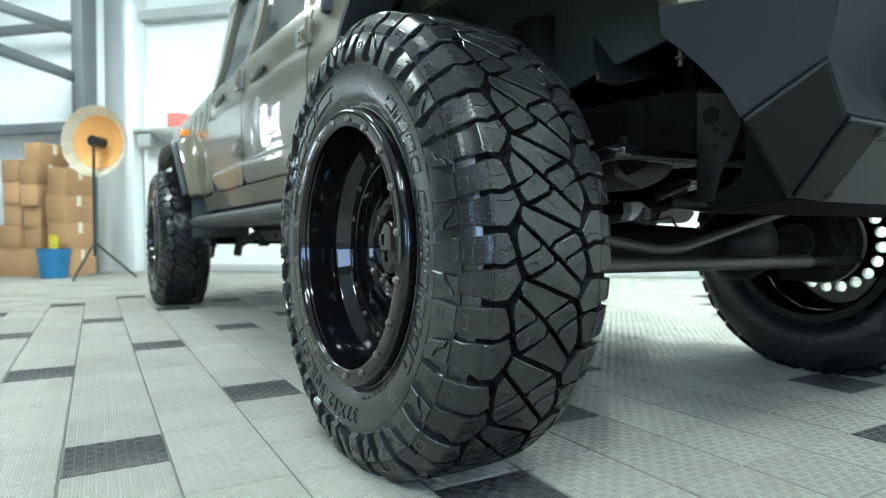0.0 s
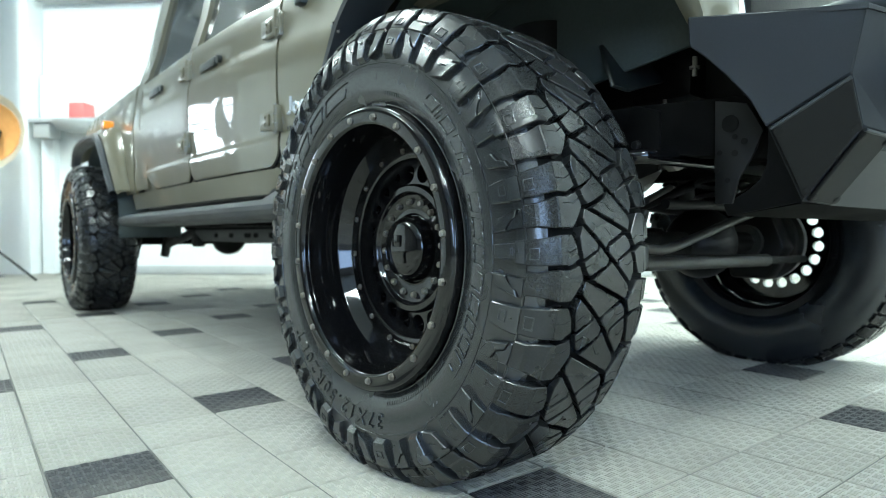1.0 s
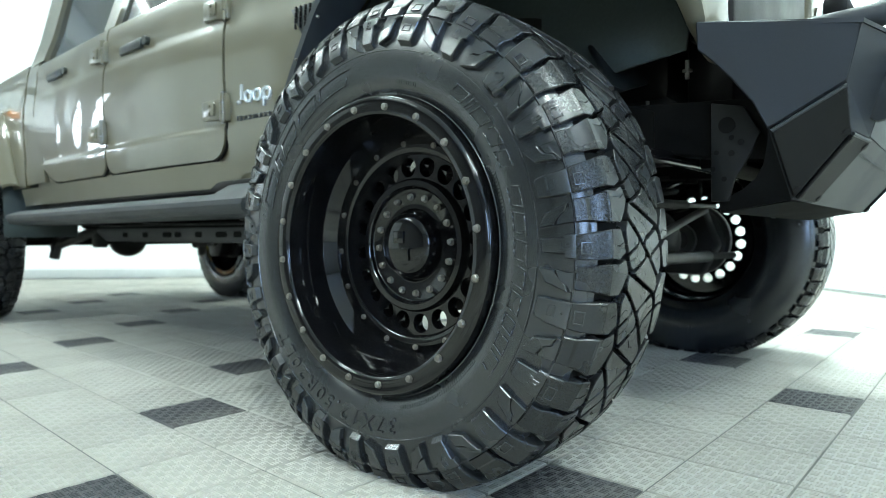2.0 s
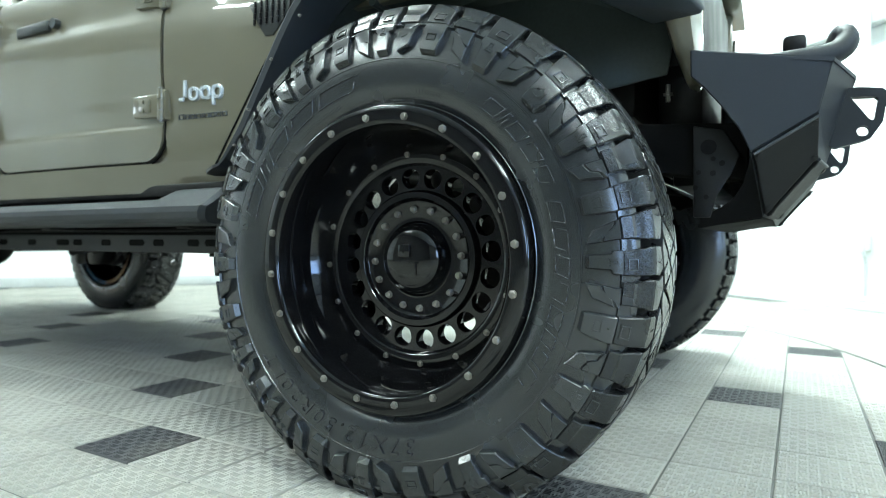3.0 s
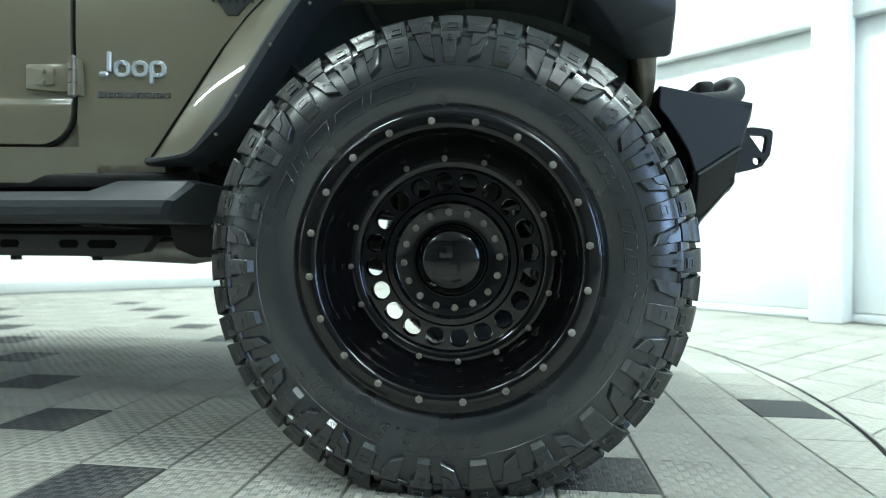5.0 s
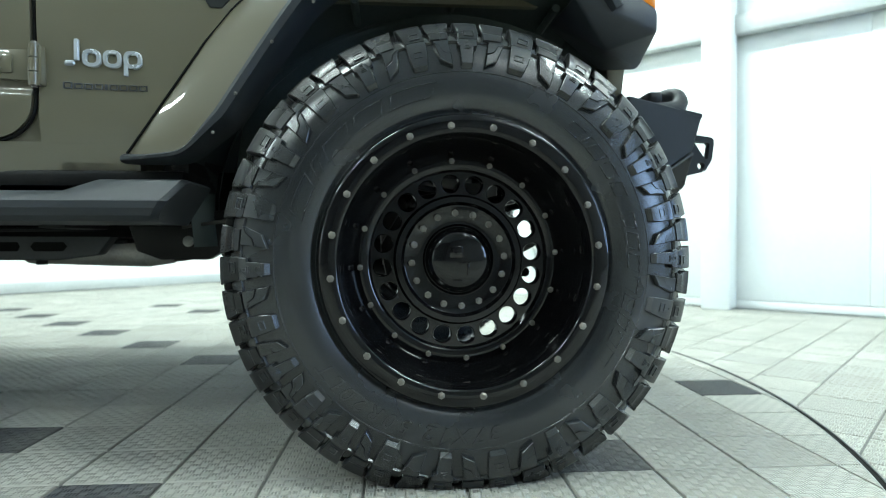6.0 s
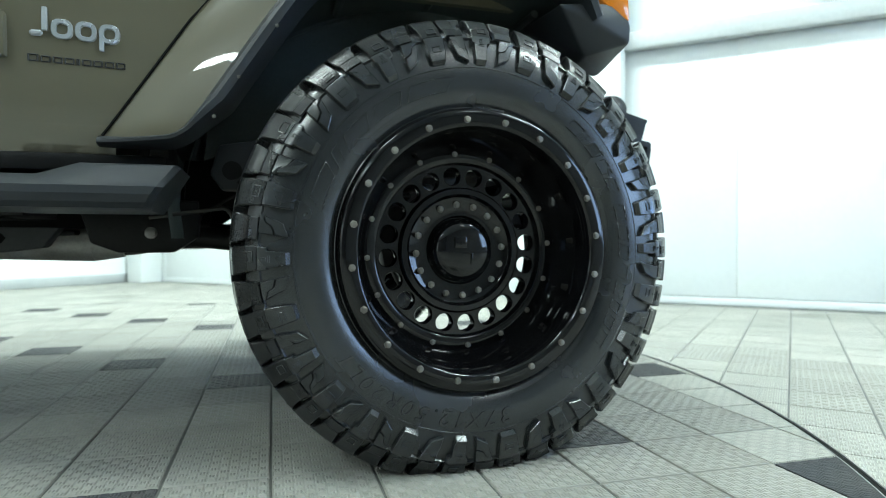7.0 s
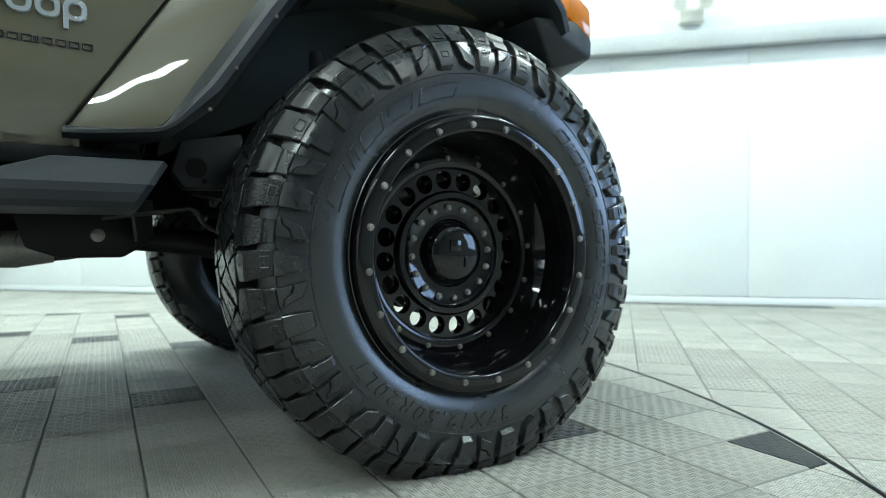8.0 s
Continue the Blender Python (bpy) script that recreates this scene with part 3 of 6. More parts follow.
def block(poly, at, h, bm=None, c=0.0011, sink=0.004):
    """A rubber block from its outline of (s, lug steps); corners with a third value take that chamfer."""
    bm = bm or bmesh.new()
    ring = []
    n = len(poly)
    for i in range(n):
        s0, p0 = poly[i][:2]
        s1, p1 = poly[(i + 1) % n][:2]
        k = max(1, math.ceil(math.hypot(s1 - s0, (p1 - p0) * 0.06) / 0.014))
        own = 0.0 if len(poly[i]) > 2 else c
        for j in range(k):
            f = j / k
            ring.append((s0 + (s1 - s0) * f, p0 + (p1 - p0) * f, own if j == 0 or own == 0 and len(poly[(i + 1) % n]) > 2 else c))
    flat = [Vector((s, p * 0.06)) for s, p, _ in ring]
    n = len(flat)
    area = sum(flat[i].x * flat[(i + 1) % n].y - flat[(i + 1) % n].x * flat[i].y for i in range(n))
    way = 1 if area > 0 else -1
    inner = []
    for i in range(n):
        d0, d1 = (flat[i] - flat[i - 1]).normalized(), (flat[(i + 1) % n] - flat[i]).normalized()
        q = Vector((-d0.y - d1.y, d0.x + d1.x)) * way
        q = q.normalized() / max(0.6, abs(math.cos(d0.angle(d1, 0.0) / 2))) if q.length > 1e-4 else q
        inner.append(flat[i] + q * ring[i][2])
    low = [bm.verts.new(on_tyre(q.x, turned(at + q.y / 0.06), -sink)) for q in flat]
    mid = [bm.verts.new(on_tyre(q.x, turned(at + q.y / 0.06), h - c)) for q in flat]
    top = [bm.verts.new(on_tyre(q.x, turned(at + q.y / 0.06), h)) for q in inner]
    for i in range(n):
        j = (i + 1) % n
        bm.faces.new((low[i], low[j], mid[j], mid[i]))
        bm.faces.new((mid[i], mid[j], top[j], top[i]))
    bmesh.ops.triangulate(bm, faces=[bm.faces.new(top)], ngon_method="EAR_CLIP")
    return bm


def opposite(poly):
    """The same outline on the other side of the tread, turned half round."""
    return [(0.026 - q[0], -0.16 - q[1], *q[2:]) for q in poly]


def frame_mark(s0, s1, a, b, h, w=0.0022):
    """A raised frame; edges a and b in lug steps."""
    bm = bmesh.new()
    wi, c = w / 0.06, 0.0004
    rings = []
    for d, di, hh in ((0, 0, h - 0.003), (0, 0, h - c), (c, c / 0.06, h), (w - c, wi - c / 0.06, h), (w, wi, h - c), (w, wi, h - 0.003)):
        ring = []
        for s, p in ((s0 + d, a + di), (s0 + d, (a + b) / 2), (s0 + d, b - di), (s1 - d, b - di), (s1 - d, (a + b) / 2), (s1 - d, a + di)):
            ring.append(bm.verts.new(on_tyre(s, turned(p), hh)))
        rings.append(ring)
    for p, q in zip(rings, rings[1:]):
        for i in range(6):
            bm.faces.new((p[i], p[(i + 1) % 6], q[(i + 1) % 6], q[i]))
    return bm


SHOULDER_A = slit([(0.1135, 0.50), (0.098, 0.50), (0.0945, 0.43), (0.0828, -0.15), (0.100, -0.335), (0.1135, -0.315)], 2, [(0.0888, 0.15), (0.100, 0.04), (0.1125, 0.06)], 0.0016)
SHOULDER_B = slit([(0.1135, 0.555), (0.100, 0.535), (0.0825, 0.66), (0.0722, 0.29), (0.081, 0.02), (0.0945, -0.31), (0.1135, -0.32)], 2, [(0.0778, 0.49), (0.090, 0.35), (0.110, 0.37)], 0.0016)
# inner blocks, cut by a long slanting groove and a flatter one
INNER_TOP = slit([(0.0735, 0.725), (0.0805, 0.44), (0.0790, 0.20), (0.0725, -0.165), (0.0410, 0.090), (0.0405, 0.237)], 2, [(0.0768, 0.07), (0.064, 0.24), (0.056, 0.20)], 0.0014)
INNER_LOW = slit([(0.0712, -0.26), (0.0645, -0.53), (0.0570, -0.645), (0.0150, -0.335), (0.0128, -0.165), (0.0362, 0.175), (0.0360, 0.050)], 0, [(0.0678, -0.40), (0.052, -0.30), (0.040, -0.36)], 0.0014)
WEDGE_BLOCK = slit([(0.0500, -0.760), (0.0125, -0.438), (0.0052, -0.280), (-0.0418, -0.965), (-0.0455, -1.12), (-0.0400, -1.375), (0.0470, -0.775)], 0, [(0.029, -0.580), (0.018, -0.62), (0.004, -0.84), (-0.004, -0.84)], 0.0014)


def shoulder_lug(k, side):
    """A shoulder block: a plain flank with a small frame, or a flank with a hollow."""
    plain = k % 2 == 0
    poly = SHOULDER_A if plain else SHOULDER_B
    if side < 0:
        poly = opposite(poly)
    bm = block(poly, k, HB)
    if plain:
        flank = [(0.1135, -0.315, 0.50, HB), (0.1185, -0.325, 0.48, 0.0176), (0.1245, -0.335, 0.46, 0.0148), (0.138, -0.36, 0.42, 0.0122), (0.147, -0.36, 0.40, 0.0110), (0.1567, -0.35, 0.38, 0.0100)]
    else:
        flank = [(0.1135, -0.32, 0.555, HB), (0.1160, -0.315, 0.55, 0.0176), (0.1215, -0.30, 0.53, 0.0122), (0.129, -0.28, 0.49, 0.0084), (0.136, -0.26, 0.46, 0.0080), (0.1425, -0.25, 0.45, 0.0100), (0.1567, -0.25, 0.45, 0.0098)]
    if side < 0:
        flank = [(0.026 - s, -0.16 - b, -0.16 - a, h) for s, a, b, h in flank]
    lug([(s, k + a, k + b, h) for s, a, b, h in flank], bm)
    return bm


def side_lugs(k):
    """The lugs of one step on the outer side: broad, crooked in two pieces, narrow, and crooked the other way."""
    kind = k % 4
    if kind == 0:
        return [lug([(0.1583, k - 0.39, k + 0.36, 0.0098), (0.163, k - 0.39, k + 0.36, 0.0112), (0.188, k - 0.36, k + 0.35, 0.0118), (0.2035, k - 0.30, k + 0.33, 0.0108), (0.210, k - 0.28, k + 0.31, 0.0015)])]
    if kind == 2:
        return [lug([(0.1583, k - 0.34, k + 0.42, 0.0098), (0.163, k - 0.33, k + 0.42, 0.0112), (0.170, k - 0.33, k + 0.41, 0.0115), (0.172, k - 0.20, k + 0.33, 0.0115), (0.204, k - 0.17, k + 0.31, 0.0105), (0.212, k - 0.16, k + 0.30, 0.0015)])]
    m = 1 if kind == 1 else -1
    tip = [(0.2095, 0.33), (0.186, 0.29), (0.1855, 0.21), (0.1805, 0.0), (0.168, -0.12), (0.164, -0.34), (0.197, -0.15)]
    foot = [(0.1838, 0.285), (0.1585, 0.24), (0.1583, -0.34), (0.1622, -0.36), (0.1660, -0.14), (0.1785, -0.02), (0.1833, 0.19)]
    return [block([(s, m * p) for s, p in tip], k, 0.0115, c=0.0018), block([(s, m * p) for s, p in foot], k, 0.0085, c=0.0014)]


def marks(k):
    """The small moulded frames on the flank and side of an even step."""
    out = [frame_mark(0.1385, 0.1515, k - 0.20, k + 0.16, 0.0128)]
    if k % 4 == 0:
        return out + [frame_mark(0.176, 0.189, k - 0.17, k + 0.18, 0.0130, 0.0024)]
    return out + [frame_mark(0.1625, 0.1715, k + 0.0, k + 0.13, 0.0125, 0.0018), frame_mark(0.1735, 0.178, k - 0.06, k + 0.18, 0.0124, 0.0014)]


def cleft(bm, material, name):
    return pressed(mesh_of(name, bm, material, 20))


def pressed(me):
    """Press what lies below the floor flat onto it."""
    floor_z = -HUB + 0.0015
    for v in me.vertices:
        if v.co.z < floor_z:
            v.co.z = floor_z + (v.co.z - floor_z) * 0.02
    return me


def all_lugs():
    """Name and mesh of every block of the tread."""
    out = []
    for k in range(N_LUG):
        for side in (1, -1):
            out.append(("shoulder_block", cleft(shoulder_lug(k, side), RUBBER, "shoulder_block")))
        out += [("sidewall_lug", cleft(bm, SIDEWALL, "sidewall_lug")) for bm in side_lugs(k)]
        if k % 2 == 0:
            out += [("moulded_frame", cleft(bm, SIDEWALL, "moulded_frame")) for bm in marks(k)]
            for poly in (INNER_TOP, INNER_LOW, WEDGE_BLOCK):
                for shape in (poly, opposite(poly)):
                    out.append(("tread_block", cleft(block(shape, k, HB), RUBBER, "tread_block")))
    return out


LUGS = all_lugs()


def tyre_mesh():
    bm = bmesh.new()
    full = [(-x, r) for x, r in PROF[::-1]] + [(x, r) for x, r in PROF[1:]]
    lathe(full, 160, bm)
    for v in bm.verts:
        if v.co.z < -HUB + 0.003:
            v.co.z = -HUB + 0.003
    me = mesh_of("tyre", bm, SIDEWALL, 40)
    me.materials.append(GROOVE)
    # carcass under the tread takes the rubber with groove shade in its colour
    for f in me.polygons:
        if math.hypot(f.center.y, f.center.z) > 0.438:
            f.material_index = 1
    return me


def moulding_mesh(s, h):
    """A thin moulding line round the outer side."""
    q = [on_tyre(s + d, 0, hh) for d, hh in ((-0.0022, -0.001), (-0.0008, h), (0.0008, h), (0.0022, -0.001))]
    return mesh_of("moulding_line", lathe([(p.x, p.z) for p in q], 160), SIDEWALL, 40)


def side_x(r):
    best = min(range(len(PROF) - 1), key=lambda i: abs((PROF[i][1] + PROF[i + 1][1]) / 2 - r) if i > 5 else 9)
    a, b = PROF[best], PROF[best + 1]
    f = (r - a[1]) / (b[1] - a[1])
    return -(a[0] + f * (b[0] - a[0]))


def bend_to_side(bm, start, radius, raise_):
    """Wrap flat lettering (x along, y up, z out) round the outer side wall, clockwise from the angle start (degrees from the top)."""
    for v in bm.verts:
        r = radius + v.co.y
        th = -(radians(start) + v.co.x / radius)
        v.co = Vector((side_x(r) - raise_ * max(-1.0, min(1.0, v.co.z / 0.001)), r * math.sin(th), r * math.cos(th)))
    return bm


def letter_shapes(widths, h, gap, slant, bar=0.0034):
    """Plain slanted frames of thin raised lines in the size of moulded letters, some open on one side, one mesh each."""
    out = []
    x = 0.0
    for i, w in enumerate(widths):
        if w > 0:
            bm = bmesh.new()
            n = max(2, int(w / 0.012))
            bars = [(x, 0, x + bar, h)] if i % 3 else [(x, h * 0.45, x + bar, h)]
            for j in range(n):
                a, b = x + bar + (w - bar) * j / n, x + bar + (w - bar) * (j + 1) / n
                bars.append((a, h - bar, b, h))
                if i % 4 != 1:
                    bars.append((a, 0, b, bar))
            bars.append((x + w - bar, 0, x + w, h) if i % 3 != 1 else (x + w - bar, 0, x + w, h * 0.6))
            for x0, y0, x1, y1 in bars:
                tmp = box((x0, y0, -0.001), (x1, y1, 0.001))
                mx, my = (x0 + x1) / 2, (y0 + y1) / 2
                cut = bar * 0.36
                for v in tmp.verts:
                    if v.co.z > 0:
                        v.co.x += -cut if v.co.x > mx else cut
                        v.co.y += -cut if v.co.y > my else cut
                    v.co.x += v.co.y * slant
                join(bm, tmp)
            out.append(bm)
        x += abs(w) + gap
    return out


def word(text, size):
    cu = bpy.data.curves.new("word", "FONT")
    cu.body, cu.size, cu.extrude, cu.space_character, cu.shear = text, size, 0.0004, 1.36, 0.25
    cu.bevel_depth, cu.bevel_resolution = 0.0006, 0
    ob = new("word_tmp", cu)
    bpy.context.view_layer.update()
    me = bpy.data.meshes.new_from_object(ob.evaluated_get(bpy.context.evaluated_depsgraph_get()))
    bm = bmesh.new()
    bm.from_mesh(me)
    bpy.data.objects.remove(ob)
    bpy.data.meshes.remove(me)
    return bm


def barrel_mesh():
    bm = lathe([(-0.150, 0.272), (-0.152, 0.2405), (-0.147, 0.2385), (-0.10, 0.2370), (-0.0775, 0.2362), (-0.0735, 0.2345), (-0.0520, 0.2155), (-0.047, 0.2135), (-0.008, 0.2135),
                (0.0, 0.228), (0.13, 0.232), (0.148, 0.246), (0.150, 0.272), (0.142, 0.274), (0.13, 0.262), (0.03, 0.242), (-0.06, 0.246), (-0.13, 0.262), (-0.142, 0.274)], 128, closed=True)
    return mesh_of("wheel", bm, GLOSS, 40)


def ring_mesh():
    bm = lathe([(-0.145, 0.2395), (-0.160, 0.2405), (-0.1655, 0.2435), (-0.167, 0.247), (-0.167, 0.270), (-0.1655, 0.2745), (-0.161, 0.2775), (-0.154, 0.2795), (-0.145, 0.279)], 128, closed=True)
    return mesh_of("beadlock_ring", bm, GLOSS, 40)


def disc_mesh():
    bm = lathe([(-0.030, 0.2145), (-0.0475, 0.2137), (-0.0485, 0.2125), (-0.0485, 0.190), (-0.046, 0.186), (-0.038, 0.1835), (-0.034, 0.182)], 128)
    lathe([(-0.034, 0.135), (-0.043, 0.1335), (-0.047, 0.130), (-0.047, 0.119), (-0.044, 0.116), (-0.038, 0.1145), (-0.036, 0.112), (-0.036, 0.074), (-0.030, 0.07), (-0.030, 0.02), (-0.008, 0.02), (-0.008, 0.135)], 120, bm)
    lathe([(-0.008, 0.182), (-0.008, 0.2137)], 120, bm)
    rc, rh = 0.158, 0.0185
    half = math.pi / 20
    for k in range(20):
        mid = radians(5.8) + k * 2 * half
        edge, hole = [], []
        for i in range(16):
            side, f = divmod(i, 4)
            f = f / 2 - 1
            dt, dr = ((f, 1), (1, -f), (-f, -1), (-1, f))[side]
            rr = 0.182 if dr == 1 else 0.135 if dr == -1 else 0.1585 + dr * 0.0235
            edge.append((rr, mid + dt * half))
            ang = math.atan2(dr, dt)
            hole.append((rc + rh * math.sin(ang), mid + rh * math.cos(ang) / rc))
        loops = []
        for x, ring in ((-0.034, edge), (-0.034, [(r + (1.0) * (r - rc) * 0.08, mid + (t - mid) * 1.08) for r, t in hole]), (-0.031, hole), (-0.008, hole), (-0.008, edge)):
            loops.append([bm.verts.new((x, r * math.sin(t), r * math.cos(t))) for r, t in ring])
        for a, b in zip(loops, loops[1:]):
            for i in range(16):
                bm.faces.new((a[i], a[(i + 1) % 16], b[(i + 1) % 16], b[i]))
    bmesh.ops.remove_doubles(bm, verts=bm.verts, dist=0.0002)
    return mesh_of("wheel_disc", bm, GLOSS, 40)


def cap_mesh():
    bm = lathe([(-0.030, 0.068), (-0.040, 0.068), (-0.044, 0.066), (-0.054, 0.0655), (-0.062, 0.061), (-0.0665, 0.05), (-0.069, 0.03), (-0.07, 0.004)], 56)
    bm.faces.new([v for v in bm.verts if v.co.x < -0.0699])
    for y0, z0, y1, z1 in ((-0.004, 0.004, 0.022, 0.028), (0.006, 0.010, 0.014, 0.018), (-0.022, -0.008, 0.002, -0.005), (-0.018, -0.03, -0.014, -0.006)):
        box((-0.0728, y0, z0), (-0.066, y1, z1), 0.0012, bm, 2)
    return mesh_of("centre_cap", bm, GLOSS, 40)


MOULD = [moulding_mesh(s, h) for s, h in ((0.1575, 0.0050), (0.2165, 0.0014), (0.296, 0.0018), (0.309, 0.0014))]
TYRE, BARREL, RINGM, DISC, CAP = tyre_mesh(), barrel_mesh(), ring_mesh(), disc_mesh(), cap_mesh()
BOLT_BIG = mesh_of("ring_bolt", hexbolt(0.0060, 0.006, 6), BOLT, 30)
BOLT_MID = mesh_of("disc_bolt", hexbolt(0.0052, 0.005, 6), BOLT, 30)
BOLT_SMALL = mesh_of("hub_bolt", hexbolt(0.0062, 0.008, 6), BOLT, 30)


def attach(name, me, parent, m=None):
    ob = new(name, me)
    ob.parent = parent
    if m:
        ob.matrix_local = m
    return ob


def turn_x(a):
    return Matrix.Rotation(a, 4, "X")


JOINED = {}


def wheel(parent, m, detailed):
    """A wheel with its tyre; m is its pose in the truck, with -x outwards."""
    w = attach("wheel", BARREL, parent, m)
    tagged(w, "gloss black deep-dish wheel with bolted outer ring")
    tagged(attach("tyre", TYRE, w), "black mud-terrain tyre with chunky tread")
    attach("beadlock_ring", RINGM, w)
    for me in MOULD:
        attach("moulding_line", me, w)
    attach("wheel_disc", DISC, w)
    attach("centre_cap", CAP, w)
    for n, r, x, me, name, ph in ((20, 0.2555, -0.167, BOLT_BIG, "ring_bolt", 6.8), (16, 0.2035, -0.0485, BOLT_MID, "disc_bolt", 184.2), (16, 0.097, -0.036, BOLT_SMALL, "hub_bolt", 4.0)):
        for k in range(n):
            t = radians(ph) + 2 * math.pi * k / n
            attach(name, me, w, Matrix.Translation((x, r * math.sin(t), r * math.cos(t))) @ turn_x(0.7 * k))
    if detailed:
        for nm, me in LUGS:
            attach(nm, me, w)
        for bm in letter_shapes((0.034, 0.010, 0.034, 0.034, 0.030, -0.014, 0.034, 0.034, 0.032, 0.032, 0.032, 0.024, 0.028, 0.032), 0.026, 0.007, 0.35):
            part("raised_letter", bend_to_side(bm, 36, 0.3155, 0.0026), LETTER, w, smooth=120)
        for bm in letter_shapes((0.07, 0.022, 0.06, 0.06, 0.085), 0.030, 0.014, 0.6):
            part("raised_letter", bend_to_side(bm, -77, 0.313, 0.0026), LETTER, w, smooth=120)
        part("size_lettering", bend_to_side(word("37X12.50R20LT", 0.042), 168, 0.318, 0.0030), LETTER, w, smooth=80)
        for st, ln, rad in ((-50, 0.16, 0.297), (128, 0.20, 0.297), (60, 0.1, 0.297), (12, 0.05, 0.30)):
            small = bmesh.new()
            x = 0.0
            while x < ln:
                join(small, box((x, 0, -0.001), (x + 0.0032, 0.0065, 0.001)))
                x += 0.0058
            part("fine_print", bend_to_side(small, st, rad, 0.0009), SIDEWALL, w)
        for st in (8, -95, 62, 150, 205):
            part("mould_line", bend_to_side(box((0, -0.022, -0.001), (0.0012, 0.03, 0.001)), st, 0.35, 0.0008), SIDEWALL, w)
    else:
        if "tread" not in JOINED:
            bm = bmesh.new()
            for nm, me in LUGS:
                tmp = bmesh.new()
                tmp.from_mesh(me)
                join(bm, tmp)
            JOINED["tread"] = mesh_of("tread", bm, RUBBER, 20)
        attach("tread", JOINED["tread"], w)
    return w


# ---- the truck; x across (negative is its right side), y rearwards from the front axle ----
TRUCK_AT = pose(1.47, 1.198, 0, 0, 0, 1.2)
truck = new("pickup_truck")
tagged(truck, "olive four-door off-road pickup with lifted suspension on a turntable", "pickup truck")
truck.matrix_world = TRUCK_AT
WB = 3.46


def t_part(name, bm, material, label="", parent=None, smooth=35):
    return part(name, bm, material, parent or truck, label, smooth)


def lerp_table(table, v):
    if v <= table[0][0]:
        return table[0][1]
    for (a, p), (b, q) in zip(table, table[1:]):
        if v <= b:
            return p + (q - p) * (v - a) / (b - a)
    return table[-1][1]


PLAN = [(-0.5, 0.60), (0.0, 0.655), (0.5, 0.712), (0.7, 0.736), (0.9, 0.757), (1.2, 0.782), (1.7, 0.80), (2.5, 0.806), (2.75, 0.80), (4.3, 0.79)]
TUMBLE = [(0.60, 0.03), (0.66, 0.018), (0.70, 0.008), (0.775, -0.001), (0.792, -0.001), (0.806, 0.004), (0.83, 0.003), (0.87, -0.001), (0.95, -0.006), (1.05, -0.006), (1.10, -0.002), (1.125, 0.006), (1.16, 0.008), (1.24, 0.014), (1.30, 0.03), (1.34, 0.05), (1.85, 0.16)]


def skin(y, z, side=-1, inset=0.0):
    return Vector((side * (lerp_table(PLAN, y) - lerp_table(TUMBLE, z) - inset), y, z))


def skin_panel(outline_lo, outline_hi, zs, side, cols=14, thick=0.02, inset=0.0):
    """A body panel: for each height the front and rear edge."""
    rows = []
    for z in zs:
        a, b = outline_lo(z), outline_hi(z)
        rows.append([skin(a + (b - a) * i / (cols - 1), z, side, inset) for i in range(cols)])
    bm = loft(rows, thick=(-side * thick, 0, 0))
    return bm


def frange(a, b, n):
    return [a + (b - a) * i / (n - 1) for i in range(n)]


def round_edge(y, z, zc, r, s):
    """The edge y pulled in by a rounded lower corner of radius r that ends at height zc."""
    if z >= zc + r:
        return y
    d = zc + r - z
    return y + s * (r - math.sqrt(max(r * r - d * d, 0.0)))


def hinge(name, y, z, side, parent):
    p = skin(y, z, side)
    bm = box((p.x - 0.016, y - 0.012, z - 0.042), (p.x + 0.01, y + 0.018, z + 0.042), 0.004)
    tmp = box((p.x - 0.013, y + 0.016, z - 0.034), (p.x + 0.02, y + 0.115, z + 0.034), 0.006)
    for v in tmp.verts:
        if v.co.y > y + 0.06:
            v.co.x -= side * -0.012 if side < 0 else 0.012
            v.co.z += (v.co.z - z) * -0.12
    join(bm, tmp)
    for k in range(3):
        z0 = z - 0.044 + 0.030 * k
        cyl((p.x + side * 0.014, y + 0.004, z0), (p.x + side * 0.014, y + 0.004, z0 + 0.0275), 0.0105, 16, bm)
    box((p.x + side * 0.019 - 0.004, y + 0.045, z - 0.020), (p.x + side * 0.019 + 0.004, y + 0.095, z + 0.020), 0.003, bm)
    ob = t_part(name, bm, PAINT, parent=parent)
    cyl_pin = cyl((p.x + side * 0.014, y + 0.004, z - 0.048), (p.x + side * 0.014, y + 0.004, z + 0.049), 0.006, 12)
    t_part("hinge_pin", cyl_pin, BOLT, "steel hinge pin", ob)
    for dz in (-0.012, 0.012):
        t_part("hinge_bolt", moved(hexbolt(0.0055, 0.003, 10), Matrix.Translation((p.x + side * 0.0235, y + 0.07, z + dz)) @ pose(0, 0, 0, 0, 0, 0 if side < 0 else 180)), PAINT, parent=ob)
    return ob


